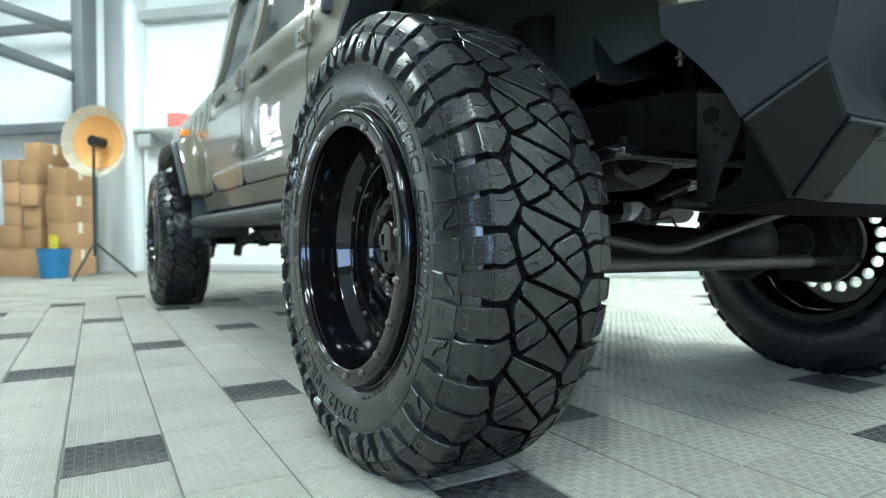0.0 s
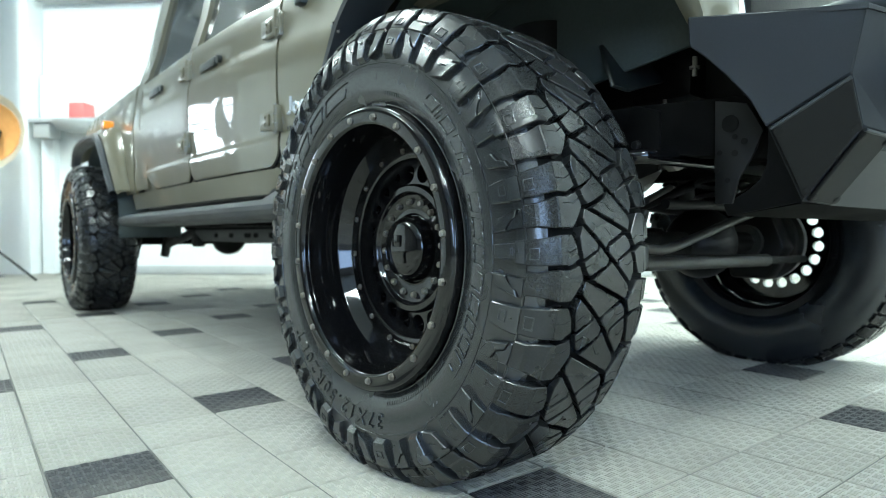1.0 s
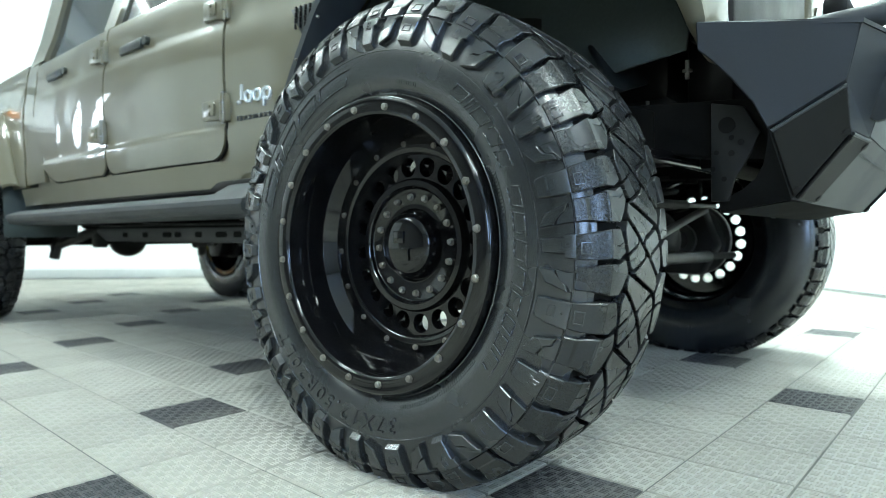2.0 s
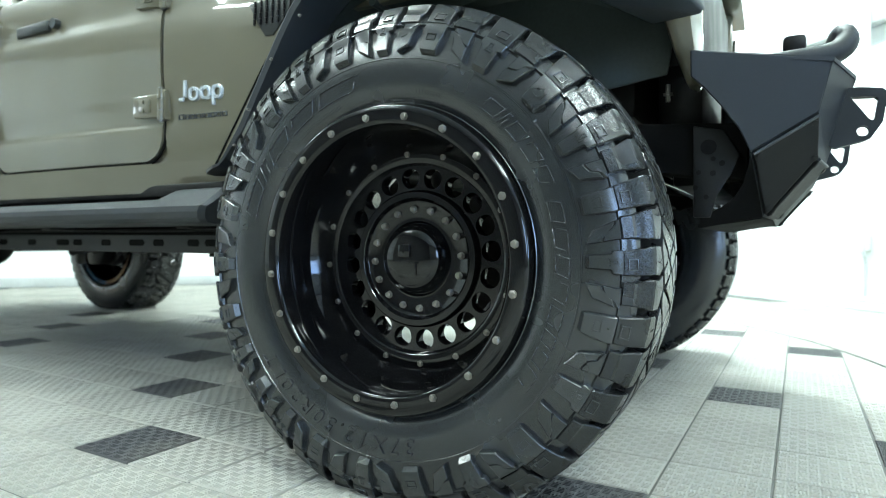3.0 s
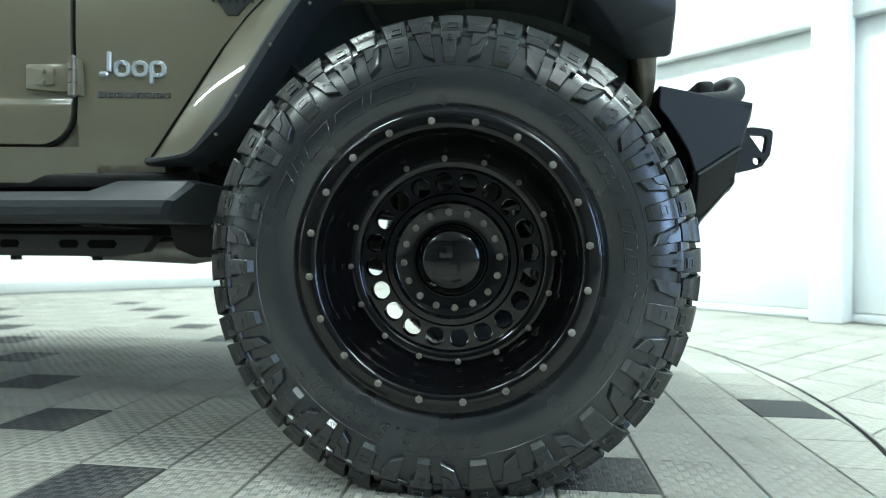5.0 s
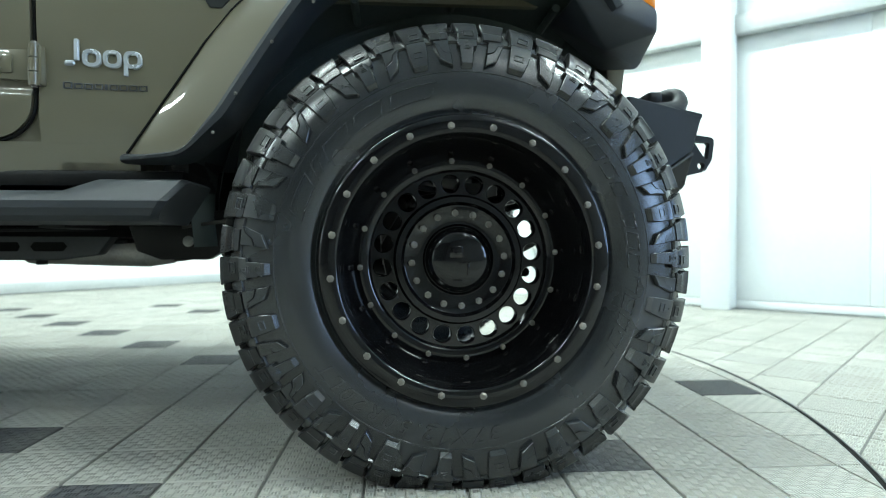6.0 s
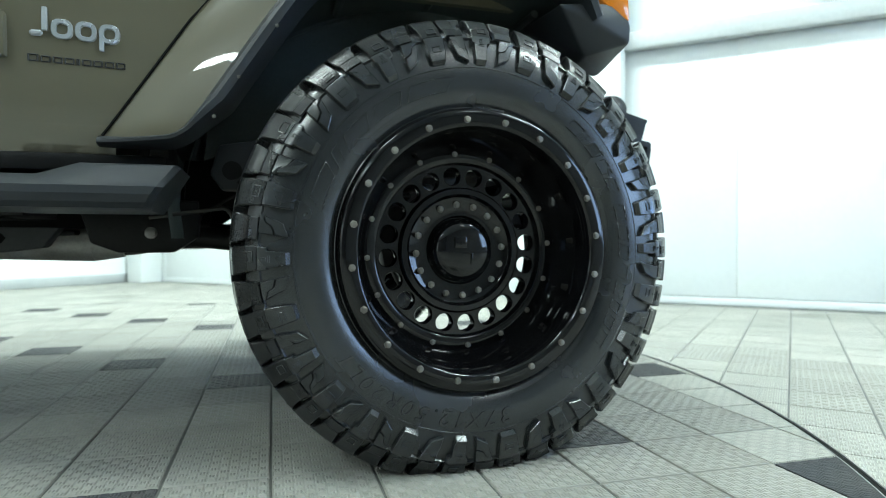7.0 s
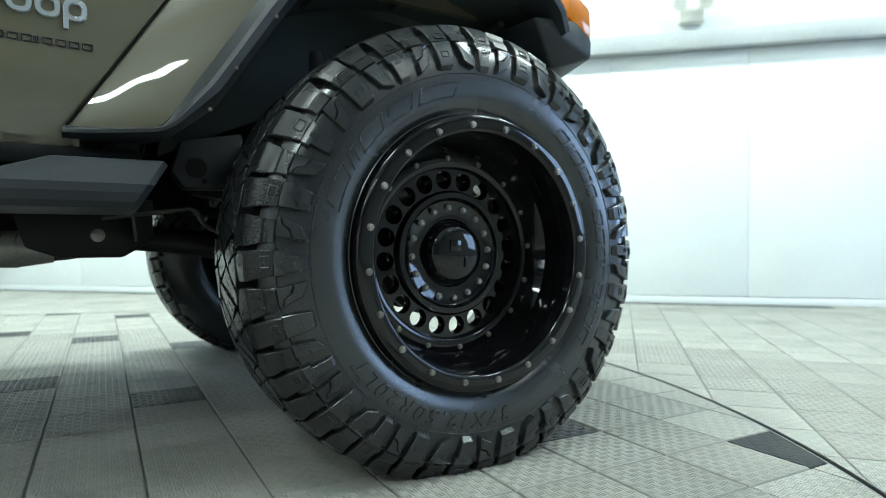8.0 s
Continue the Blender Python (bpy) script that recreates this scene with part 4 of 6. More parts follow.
for side in (-1, 1):
    # cowl and wing side
    zs = frange(0.615, 1.33, 20)
    t_part("cowl_panel", skin_panel(lambda z: 0.71 if z < 0.66 else max(0.71 - (z - 0.66) * 0.78, 0.40) if z < 1.06 else -0.42, lambda z: 0.893, zs, side, 10), PAINT)
    # doors
    zs = [0.701, 0.705, 0.712, 0.722, 0.737, 0.757, 0.775, 0.785, 0.792, 0.796, 0.802, 0.806, 0.812, 0.83] + frange(0.86, 1.06, 6) + [1.09, 1.105, 1.12, 1.135, 1.16, 1.2, 1.24, 1.265]
    fd = t_part("front_door", skin_panel(lambda z: round_edge(0.906, z, 0.70, 0.085, 1), lambda z: round_edge(1.70, z, 0.70, 0.05, -1), zs, side, 18), PAINT)
    rd = t_part("rear_door", skin_panel(lambda z: round_edge(1.712, z, 0.70, 0.06, 1), lambda z: round_edge(2.50, z, 0.70, 0.30, -1), zs, side, 18), PAINT)
    t_part("inner_shell", skin_panel(lambda z: 0.75, lambda z: 2.55, frange(0.62, 1.26, 6), side, 6, 0.012, 0.013), PAINT)
    t_part("rear_pillar", skin_panel(lambda z: 2.512 if z > 0.98 else 2.40, lambda z: 2.66, frange(0.71, 1.28, 10), side, 6), PAINT)
    t_part("rocker", skin_panel(lambda z: 0.70, lambda z: 2.78, frange(0.612, 0.694, 5), side, 14, 0.03), PAINT)
    t_part("bed_side", skin_panel(lambda z: 2.685 if z > 0.72 else 2.70, lambda z: 2.95 if z < 1.04 else 4.28, [0.70, 0.76, 0.9, 1.03, 1.05, 1.1, 1.15, 1.2, 1.25, 1.30], side, 16), PAINT)
    # windows and pillars
    for y0, y1, yt0, yt1, nm in ((0.99, 1.66, 1.28, 1.66, "front_window"), (1.76, 2.46, 1.76, 2.40, "rear_window")):
        t_part(nm, skin_panel(lambda z: y0 + (yt0 - y0) * (z - 1.28) / 0.5, lambda z: y1 + (yt1 - y1) * (z - 1.28) / 0.5, frange(1.272, 1.78, 5), side, 6, 0.006, 0.02), GLASS_DARK, "dark tinted side window")
    t_part("window_frame", skin_panel(lambda z: 0.94 + 0.62 * (z - 1.27), lambda z: 0.99 + 0.58 * (z - 1.27), frange(1.268, 1.80, 5), side, 3, 0.03), PAINT)
    t_part("window_frame", skin_panel(lambda z: 1.66, lambda z: 1.757, frange(1.268, 1.80, 5), side, 3, 0.03), PAINT)
    t_part("window_frame", skin_panel(lambda z: 2.46 - 0.12 * (z - 1.27), lambda z: 2.66 - 0.1 * (z - 1.27), frange(1.283, 1.80, 5), side, 3, 0.03), PAINT)
    for par, y0, r0, y1, r1 in ((fd, 0.8995, 0.092, 1.706, 0.05), (rd, 1.706, 0.065, 2.506, 0.305)):
        line = [skin(y0, z, side, 0.007) for z in frange(1.265, 0.695 + r0, 8)]
        line += [skin(y0 + r0 - r0 * math.cos(a), 0.695 + r0 - r0 * math.sin(a), side, 0.007) for a in frange(0.2, math.pi / 2, 8)]
        line += [skin(y, 0.695, side, 0.007) for y in frange(y0 + r0 + 0.05, y1 - r1 - 0.05, 10)]
        line += [skin(y1 - r1 + r1 * math.sin(a), 0.695 + r1 - r1 * math.cos(a), side, 0.007) for a in frange(0, math.pi / 2, 8)]
        line += [skin(y1, z, side, 0.007) for z in frange(0.73 + r1, 1.265, 6)]
        # black tube stands in for the shade in the door gap
        t_part("door_seal", tube(line, 0.0042, 8, smooth=0), RING_RUBBER, "black line laid in the door gap", par)
    for y, z, par in ((0.89, 0.853, fd), (0.89, 1.165, fd), (1.70, 0.86, rd), (1.70, 1.17, rd)):
        hinge("hinge", y, z, side, par)
    for y, z, par in ((1.50, 1.150, fd), (2.26, 1.175, rd)):
        p = skin(y, z, side)
        bm = box((p.x - 0.012, y - 0.10, z - 0.018), (p.x + 0.012, y + 0.08, z + 0.018), 0.008)
        for v in bm.verts:
            if abs(v.co.y - y) < 0.07:
                v.co.x += side * 0.022
        t_part("door_handle", bm, PLASTIC, "black paddle handle", par)
        t_part("lock_button", cyl((p.x - 0.012, y - 0.13, z), (p.x + 0.012, y - 0.13, z), 0.016, 14), PLASTIC, parent=par)
    # hood latch
    p = skin(0.76, 1.225, side)
    t_part("hood_latch", box((p.x - 0.03, 0.74, 1.19), (p.x + 0.03, 0.785, 1.265), 0.012), PLASTIC, "black rubber bonnet latch")


def arch(path_mid, path_out, side, name, label, edge=None):
    """A wing flare: a painted sheet from the body to the trim, the dark trim and its lip."""
    inner, outer = path_mid, path_out
    sg = side
    rows = []
    for f in (0.0, 0.2, 0.45, 0.7, 0.88, 1.0):
        row = []
        for (xa, ya, za), (xb, yb, zb) in zip(inner, outer):
            drop = 0.035 * f * f
            row.append(((xa + (xb - xa) * f) * sg, ya + (yb - ya) * f, za + (zb - za) * f + (0.02 * math.sin(math.pi * f) - drop * 0.3) * min(1.0, max(0.0, za - 0.672) / 0.10)))
        rows.append(row)
    fl = t_part(name, loft(rows, thick=(-sg * 0.012, 0, -0.012)), PAINT, label)
    cx = sum(p[1] for p in outer) / len(outer)
    outer = edge or outer
    n = len(outer)
    rows = []
    narrow = ((0.0, 0.004), (0.012, -0.004), (0.03, 0.008), (0.032, 0.028), (0.018, 0.052), (-0.02, 0.060), (-0.02, 0.035))
    broad = ((0.0, 0.003), (0.008, -0.004), (0.045, 0.004), (0.078, 0.014), (0.084, 0.022), (0.082, 0.036), (0.06, 0.044), (-0.02, 0.050), (-0.02, 0.030))
    for dx, shrink in (broad if edge else narrow):
        row = []
        for i, (x, y, z) in enumerate(outer):
            a, b = outer[max(i - 1, 0)], outer[min(i + 1, n - 1)]
            t = Vector((0, b[1] - a[1], b[2] - a[2])).normalized()
            nrm = Vector((0, -t.z, t.y))
            if nrm.dot(Vector((0, cx - y, 0.3 - z))) < 0:
                nrm = -nrm
            # the trim is thinner where it runs back under the painted sheet
            q = Vector((x, y, z)) + nrm * shrink * (min(1.0, 0.4 + 0.6 * max(0.0, z - 0.675) / 0.08) if edge else 1.0)
            row.append(((q.x + dx * (min(1.0, 0.3 + 0.7 * max(0.0, 0.72 - y) / 0.12) if edge and z < 0.70 else 1.0)) * sg, q.y, q.z))
        rows.append(row)
    rows.append(rows[0])
    bm = loft(rows)
    t_part("flare_trim", bm, TRIM, "dark grey flare edge", fl)
    return fl


def bend_path(pts, n=3):
    ps = [Vector(p) for p in pts]
    for _ in range(n):
        out = [ps[0]]
        for a, b in zip(ps, ps[1:]):
            out += [a.lerp(b, 0.25), a.lerp(b, 0.75)]
        ps = out + [ps[-1]]
    return [tuple(p) for p in ps]


FRONT_IN = bend_path([(0.735, 0.72, 0.672), (0.735, 0.70, 0.70), (0.71, 0.47, 1.06), (0.69, 0.26, 1.17), (0.66, -0.22, 1.19), (0.64, -0.40, 1.14), (0.64, -0.45, 1.06)], 2)
FRONT_OUT = bend_path([(0.767, 0.585, 0.668), (0.777, 0.55, 0.70), (0.787, 0.33, 1.03), (0.792, 0.20, 1.10), (0.792, -0.22, 1.13), (0.782, -0.33, 1.06), (0.762, -0.37, 1.0)], 2)
FRONT_EDGE = bend_path([(0.735, 0.725, 0.670), (0.750, 0.68, 0.667), (0.762, 0.615, 0.667), (0.768, 0.585, 0.668), (0.774, 0.563, 0.678), (0.777, 0.545, 0.705), (0.780, 0.50, 0.772), (0.785, 0.38, 0.955), (0.788, 0.32, 1.03), (0.792, 0.20, 1.10), (0.792, -0.22, 1.13), (0.782, -0.33, 1.06), (0.762, -0.37, 1.0)], 3)
REAR_IN = bend_path([(0.80, WB - 0.66, 0.72), (0.80, WB - 0.62, 0.80), (0.80, WB - 0.50, 1.06), (0.80, WB - 0.36, 1.14), (0.79, WB + 0.38, 1.14), (0.79, WB + 0.55, 1.0)], 2)
REAR_OUT = bend_path([(0.865, WB - 0.62, 0.72), (0.875, WB - 0.58, 0.80), (0.90, WB - 0.46, 1.03), (0.90, WB - 0.33, 1.09), (0.90, WB + 0.36, 1.09), (0.89, WB + 0.52, 0.97)], 2)
for side in (-1, 1):
    fl = arch(FRONT_IN, FRONT_OUT, side, "front_flare", "olive wing flare with dark grey edge", FRONT_EDGE)
    # chunky end of the flare below the marker lamp
    bm = bmesh.new()
    for x, y, z in ((0.832, -0.438, 0.984), (0.829, -0.438, 0.936), (0.595, -0.490, 0.920), (0.595, -0.39, 0.914), (0.79, -0.335, 0.905), (0.832, -0.25, 1.01), (0.832, -0.39, 1.025), (0.60, -0.478, 1.025), (0.60, -0.25, 1.025)):
        bm.verts.new((side * x, y, z))
    bmesh.ops.convex_hull(bm, input=bm.verts[:])
    bmesh.ops.dissolve_limit(bm, angle_limit=radians(4), verts=bm.verts[:], edges=bm.edges[:])
    bmesh.ops.bevel(bm, geom=bm.edges[:], offset=0.007, segments=2, profile=0.5, affect="EDGES")
    bmesh.ops.recalc_face_normals(bm, faces=bm.faces[:])
    t_part("flare_end", bm, TRIM, "dark grey flare end", fl)
    t_part("marker_lamp", prism([(side * 0.70, y, z) for y, z in ((-0.35, 1.03), (-0.437, 0.982), (-0.432, 1.06), (-0.37, 1.10))], (side * 0.134, 0, 0), 0.01), AMBER, "amber marker lamp", fl)
    for y, z in ((0.383, 0.882), (0.455, 0.777), (0.50, 0.698), (0.30, 0.965)):
        t_part("flare_bolt", moved(hexbolt(0.0032, 0.005), Matrix.Translation((side * 0.869, y, z)) @ pose(0, 0, 0, 0, 0, 0 if side < 0 else 180)), BOLT, parent=fl)
    t_part("flare_seam", tube([(side * (x + 0.003), y, z) for x, y, z in FRONT_IN], 0.0028, 8, smooth=0), RING_RUBBER, "black seam along the wing flare", fl)
    rf = arch(REAR_IN, REAR_OUT, side, "rear_flare", "olive rear wing flare with dark edge")
    t_part("side_marker", prism([(side * 0.82, WB - 0.40 + dy, 1.10 + dz) for dy, dz in ((0, 0), (0.09, 0), (0.09, 0.05), (0.02, 0.05))], (side * 0.06, 0, 0), 0.006), AMBER, "amber side marker", rf)

    # wheel-house liners
    for yc, tag, r0 in ((0.0, "front", 0.60), (WB, "rear", 0.56)):
        rows = []
        for x in (0.775 if tag == "front" else 0.84, 0.70, 0.50):
            row = []
            for k in range(19):
                t = radians((58 + 132 * k / 18) if tag == "front" else (-12 + 204 * k / 18))
                rr = r0 * (1.0 if x > 0.6 else 0.97)
                row.append((side * (x - 0.12 * max(0.0, -math.cos(t)) * (tag == "front")), yc - rr * math.cos(t) * 1.02, 0.56 + rr * math.sin(t) * 0.90))
            rows.append(row)
        rows.append([(side * 0.49, y, z * 0.98) for _, y, z in rows[-1]])
        bm = loft(rows, thick=(0, 0, 0.01))
        if tag == "front":
            for k in range(4):
                t = radians(65 + 24 * k)
                p = Vector((0, yc - 0.585 * math.cos(t), 0.56 + 0.52 * math.sin(t)))
                t_part("liner_rib", cyl((side * 0.70, p.y, p.z), (side * 0.54, p.y, p.z), 0.010, 8), LINER)
        t_part("wheel_house", bm, LINER, "black wheel-house liner")
    bm = prism([(side * 0.47, y, z) for y, z in ((0.55, 0.66), (0.50, 1.0), (0.3, 1.12), (-0.25, 1.12), (-0.42, 0.98), (-0.40, 0.84), (-0.1, 0.80), (0.2, 0.82))], (side * 0.012, 0, 0), 0.004)
    t_part("inner_wing", bm, LINER, "black inner wing panel")
    bm = prism([(side * 0.46, -0.15, 0.93), (side * 0.545, -0.255, 0.775), (side * 0.50, -0.265, 0.768), (side * 0.375, -0.27, 0.806), (side * 0.40, -0.2, 0.90)], (0, -0.012, 0.004), 0.004)
    t_part("liner_web", bm, PLASTIC, "moulded web of the black liner")
    # bottom of the cowl behind the wheel
    t_part("splash_panel", prism([(side * 0.46, 0.60, 0.60), (side * 0.69, 0.66, 0.60), (side * 0.69, 0.60, 0.70), (side * 0.46, 0.52, 1.0)], (0, 0.03, 0), 0.006), FRAME)
    t_part("body_mount", prism([(side * 0.50, y, z) for y, z in ((0.51, 0.69), (0.376, 0.715), (0.376, 0.605), (0.41, 0.585), (0.503, 0.583), (0.53, 0.62))], (side * 0.06, 0, 0), 0.008), TRIM)
    t_part("mount_hole", cyl((side * 0.561, 0.479, 0.629), (side * 0.563, 0.479, 0.629), 0.023, 18, cyl((side * 0.561, 0.462, 0.600), (side * 0.563, 0.462, 0.600), 0.006, 10)), FRAME)

for side in (-1, 1):
    vent = t_part("wing_vent", prism([skin(y, z, side, -0.004) for y, z in ((0.60, 1.09), (0.565, 1.03), (0.545, 1.0), (0.52, 1.0), (0.47, 1.06), (0.45, 1.10))], (-side * 0.01, 0, 0), 0.003), PLASTIC, "black mesh vent behind the wing")
    for k in range(7):
        for j in range(4):
            p = skin(0.575 - 0.018 * k, 1.085 - 0.016 * j, side, -0.006)
            if p.z > 1.012 + max(0.0, 0.5 - p.y) * 0.9:
                t_part("mesh_bar", box((p.x - 0.003, p.y - 0.002, p.z - 0.007), (p.x + 0.003, p.y + 0.002, p.z + 0.007)), FRAME, parent=vent)

# badges: plain shapes in the place of the maker's lettering
def badge(heights, y0, z0, w, gap, material, name, lift=0.006):
    y = y0
    for h0, h1, f in heights:
        bm = bmesh.new()
        ww = w * f
        t = 0.008 * (h1 - h0) / 0.04
        for yy, zz, y2, z2 in ((y, h0, y - t, h1), (y - ww + t, h0, y - ww, h1), (y - t, h1 - t, y - ww + t, h1), (y - t, h0, y - ww + t, h0 + t)):
            x = skin((yy + y2) / 2, z0 + (zz + z2) / 2, -1).x
            box((x - lift, min(yy, y2), z0 + zz), (x + 0.002, max(yy, y2), z0 + z2), 0.001, bm, 1)
        t_part(name, bm, material, smooth=None)
        y -= ww + gap


def oval(y, z, w, h, t, name, tail=0.0):
    """A bevelled oval ring on the cowl, its front edge at y and its foot at z, with a bar below or above it."""
    n = 28
    bm = bmesh.new()
    rings = []
    for d, lift in ((0.0, -0.002), (0.0, 0.0045), (0.0012, 0.006), (t - 0.0012, 0.006), (t, 0.0045), (t, -0.002)):
        ring = []
        for k in range(n):
            c, sn = math.cos(2 * math.pi * k / n), math.sin(2 * math.pi * k / n)
            yy = y - w / 2 + (w / 2 - d) * math.copysign(abs(c) ** 0.75, c)
            zz = z + h / 2 + (h / 2 - d) * math.copysign(abs(sn) ** 0.75, sn)
            ring.append(bm.verts.new(skin(yy, zz, -1, -lift)))
        rings.append(ring)
    for p, q in zip(rings, rings[1:]):
        for k in range(n):
            bm.faces.new((p[k], p[(k + 1) % n], q[(k + 1) % n], q[k]))
    if tail:
        x = skin(y, z, -1).x
        box((x - 0.0058, y - t, min(z + h * 0.5, z + tail)), (x + 0.002, y - 0.0004, max(z + h * 0.5, z + tail)), 0.001, bm, 1)
    t_part(name, bm, BADGE, smooth=40)


x = skin(0.83, 0.88, -1).x
t_part("silver_badge", join(box((x - 0.006, 0.811, 0.868), (x + 0.002, 0.8205, 0.914), 0.0012, None, 1), box((x - 0.0055, 0.8185, 0.857), (x + 0.002, 0.842, 0.869), 0.004, None, 1)), BADGE)
oval(0.8055, 0.856, 0.0375, 0.038, 0.0088, "silver_badge")
oval(0.7645, 0.856, 0.0375, 0.038, 0.0088, "silver_badge")
oval(0.7235, 0.856, 0.0375, 0.038, 0.0088, "silver_badge", -0.016)


badge([(0, 0.0145, 1.1)] + [(0, 0.0125, 1.0)] * 3 + [(0, 0.0125, 0.35)] + [(0, 0.0125, 1.0)] * 4, 0.846, 0.809, 0.0165, 0.0036, BADGE_DARK, "dark_badge", lift=0.004)

# roof, bonnet, screens, rear end
t_part("roof", loft([[(x, y, 1.80 + 0.05 * (1 - (x / 0.66) ** 2)) for x in frange(-0.665, 0.665, 9)] for y in frange(1.25, 2.60, 8)], thick=(0, 0, -0.03)), PAINT)
t_part("windscreen", loft([[(x, 0.92 + 0.62 * (z - 1.30), z) for x in (-0.66, -0.3, 0.3, 0.66)] for z in (1.32, 1.55, 1.80)], thick=(0, 0.008, 0)), GLASS_DARK, "dark windscreen")
t_part("bonnet", loft([[(x * (0.56 + 0.16 * f), -0.50 + 1.42 * f, 1.26 + 0.05 * f + 0.045 * (1 - x * x)) for x in frange(-1, 1, 9)] for f in frange(0, 1, 8)], thick=(0, 0, -0.03)), PAINT)
t_part("tailgate", box((-0.76, 4.25, 0.74), (0.76, 4.29, 1.30), 0.012), PAINT)
t_part("bed_floor", box((-0.74, 2.69, 0.80), (0.74, 4.25, 0.84), 0.006), PLASTIC)
t_part("cab_rear", prism([(x, 2.60, z) for x, z in ((-0.76, 0.70), (0.76, 0.70), (0.76, 1.26), (0.62, 1.81), (-0.62, 1.81), (-0.76, 1.26))], (0, 0.04, 0), 0.01), PAINT)
t_part("cab_floor", box((-0.74, 0.60, 0.60), (0.74, 2.66, 0.635), 0.006), FRAME)
t_part("bulkhead", box((-0.70, 0.60, 0.63), (0.70, 0.64, 1.25), 0.006), FRAME)
t_part("rear_bumper", box((-0.80, 4.30, 0.62), (0.80, 4.46, 0.80), 0.02), STEEL_PAINT)
# grille
grille = t_part("grille", prism([(-0.46, -0.43, 0.86), (0.46, -0.43, 0.86), (0.46, -0.40, 1.27), (-0.46, -0.40, 1.27)], (0, 0.03, 0), 0.006), FRAME, "front grille with bright upright bars")
for i in range(8):
    x = -0.385 + 0.11 * i
    t_part("grille_bar", prism([(x - 0.022, -0.456, 0.88), (x + 0.022, -0.456, 0.88), (x + 0.022, -0.43, 1.24), (x - 0.022, -0.43, 1.24)], (0, 0.03, 0), 0.006), CHROME, "bright grille bar", grille)
for side in (-1, 1):
    bm = prism([(side * 0.42, -0.467, 0.805), (side * 0.49, -0.467, 0.805), (side * 0.555, -0.467, 0.86), (side * 0.60, -0.46, 0.95), (side * 0.61, -0.45, 1.25), (side * 0.42, -0.47, 1.25)], (side * 0.004, 0.085, 0), 0.012)
    for v in bm.verts:
        if v.co.y > -0.42 and v.co.z < 1.05:
            v.co.y -= min(0.06, (1.05 - v.co.z) * 0.24)
    t_part("front_panel", bm, PAINT)
    t_part("headlamp", cyl((side * 0.52, -0.475, 1.10), (side * 0.52, -0.44, 1.10), 0.085, 28), CHROME, "round headlamp")

def flat(pts):
    """The points moved across the truck into one plane."""
    m = np.array([(p[1], p[2], 1.0) for p in pts])
    k = np.linalg.lstsq(m, np.array([p[0] for p in pts]), rcond=None)[0]
    return [(float(r @ k), p[1], p[2]) for r, p in zip(m, pts)]


def slid(p, a, b, c, axis):
    """The point p slid along one axis into the plane through a, b and c."""
    n = (b - a).cross(c - a)
    q = p.copy()
    q[axis] -= n.dot(p - a) / n[axis]
    return q


def facing(pts, way):
    """The unit normal of a plate, on the side of way."""
    c = sum(pts, Vector()) / len(pts)
    n = Vector()
    for a, b in zip(pts, pts[1:] + pts[:1]):
        n += (a - c).cross(b - c)
    n.normalize()
    return n if n.dot(way) > 0 else -n


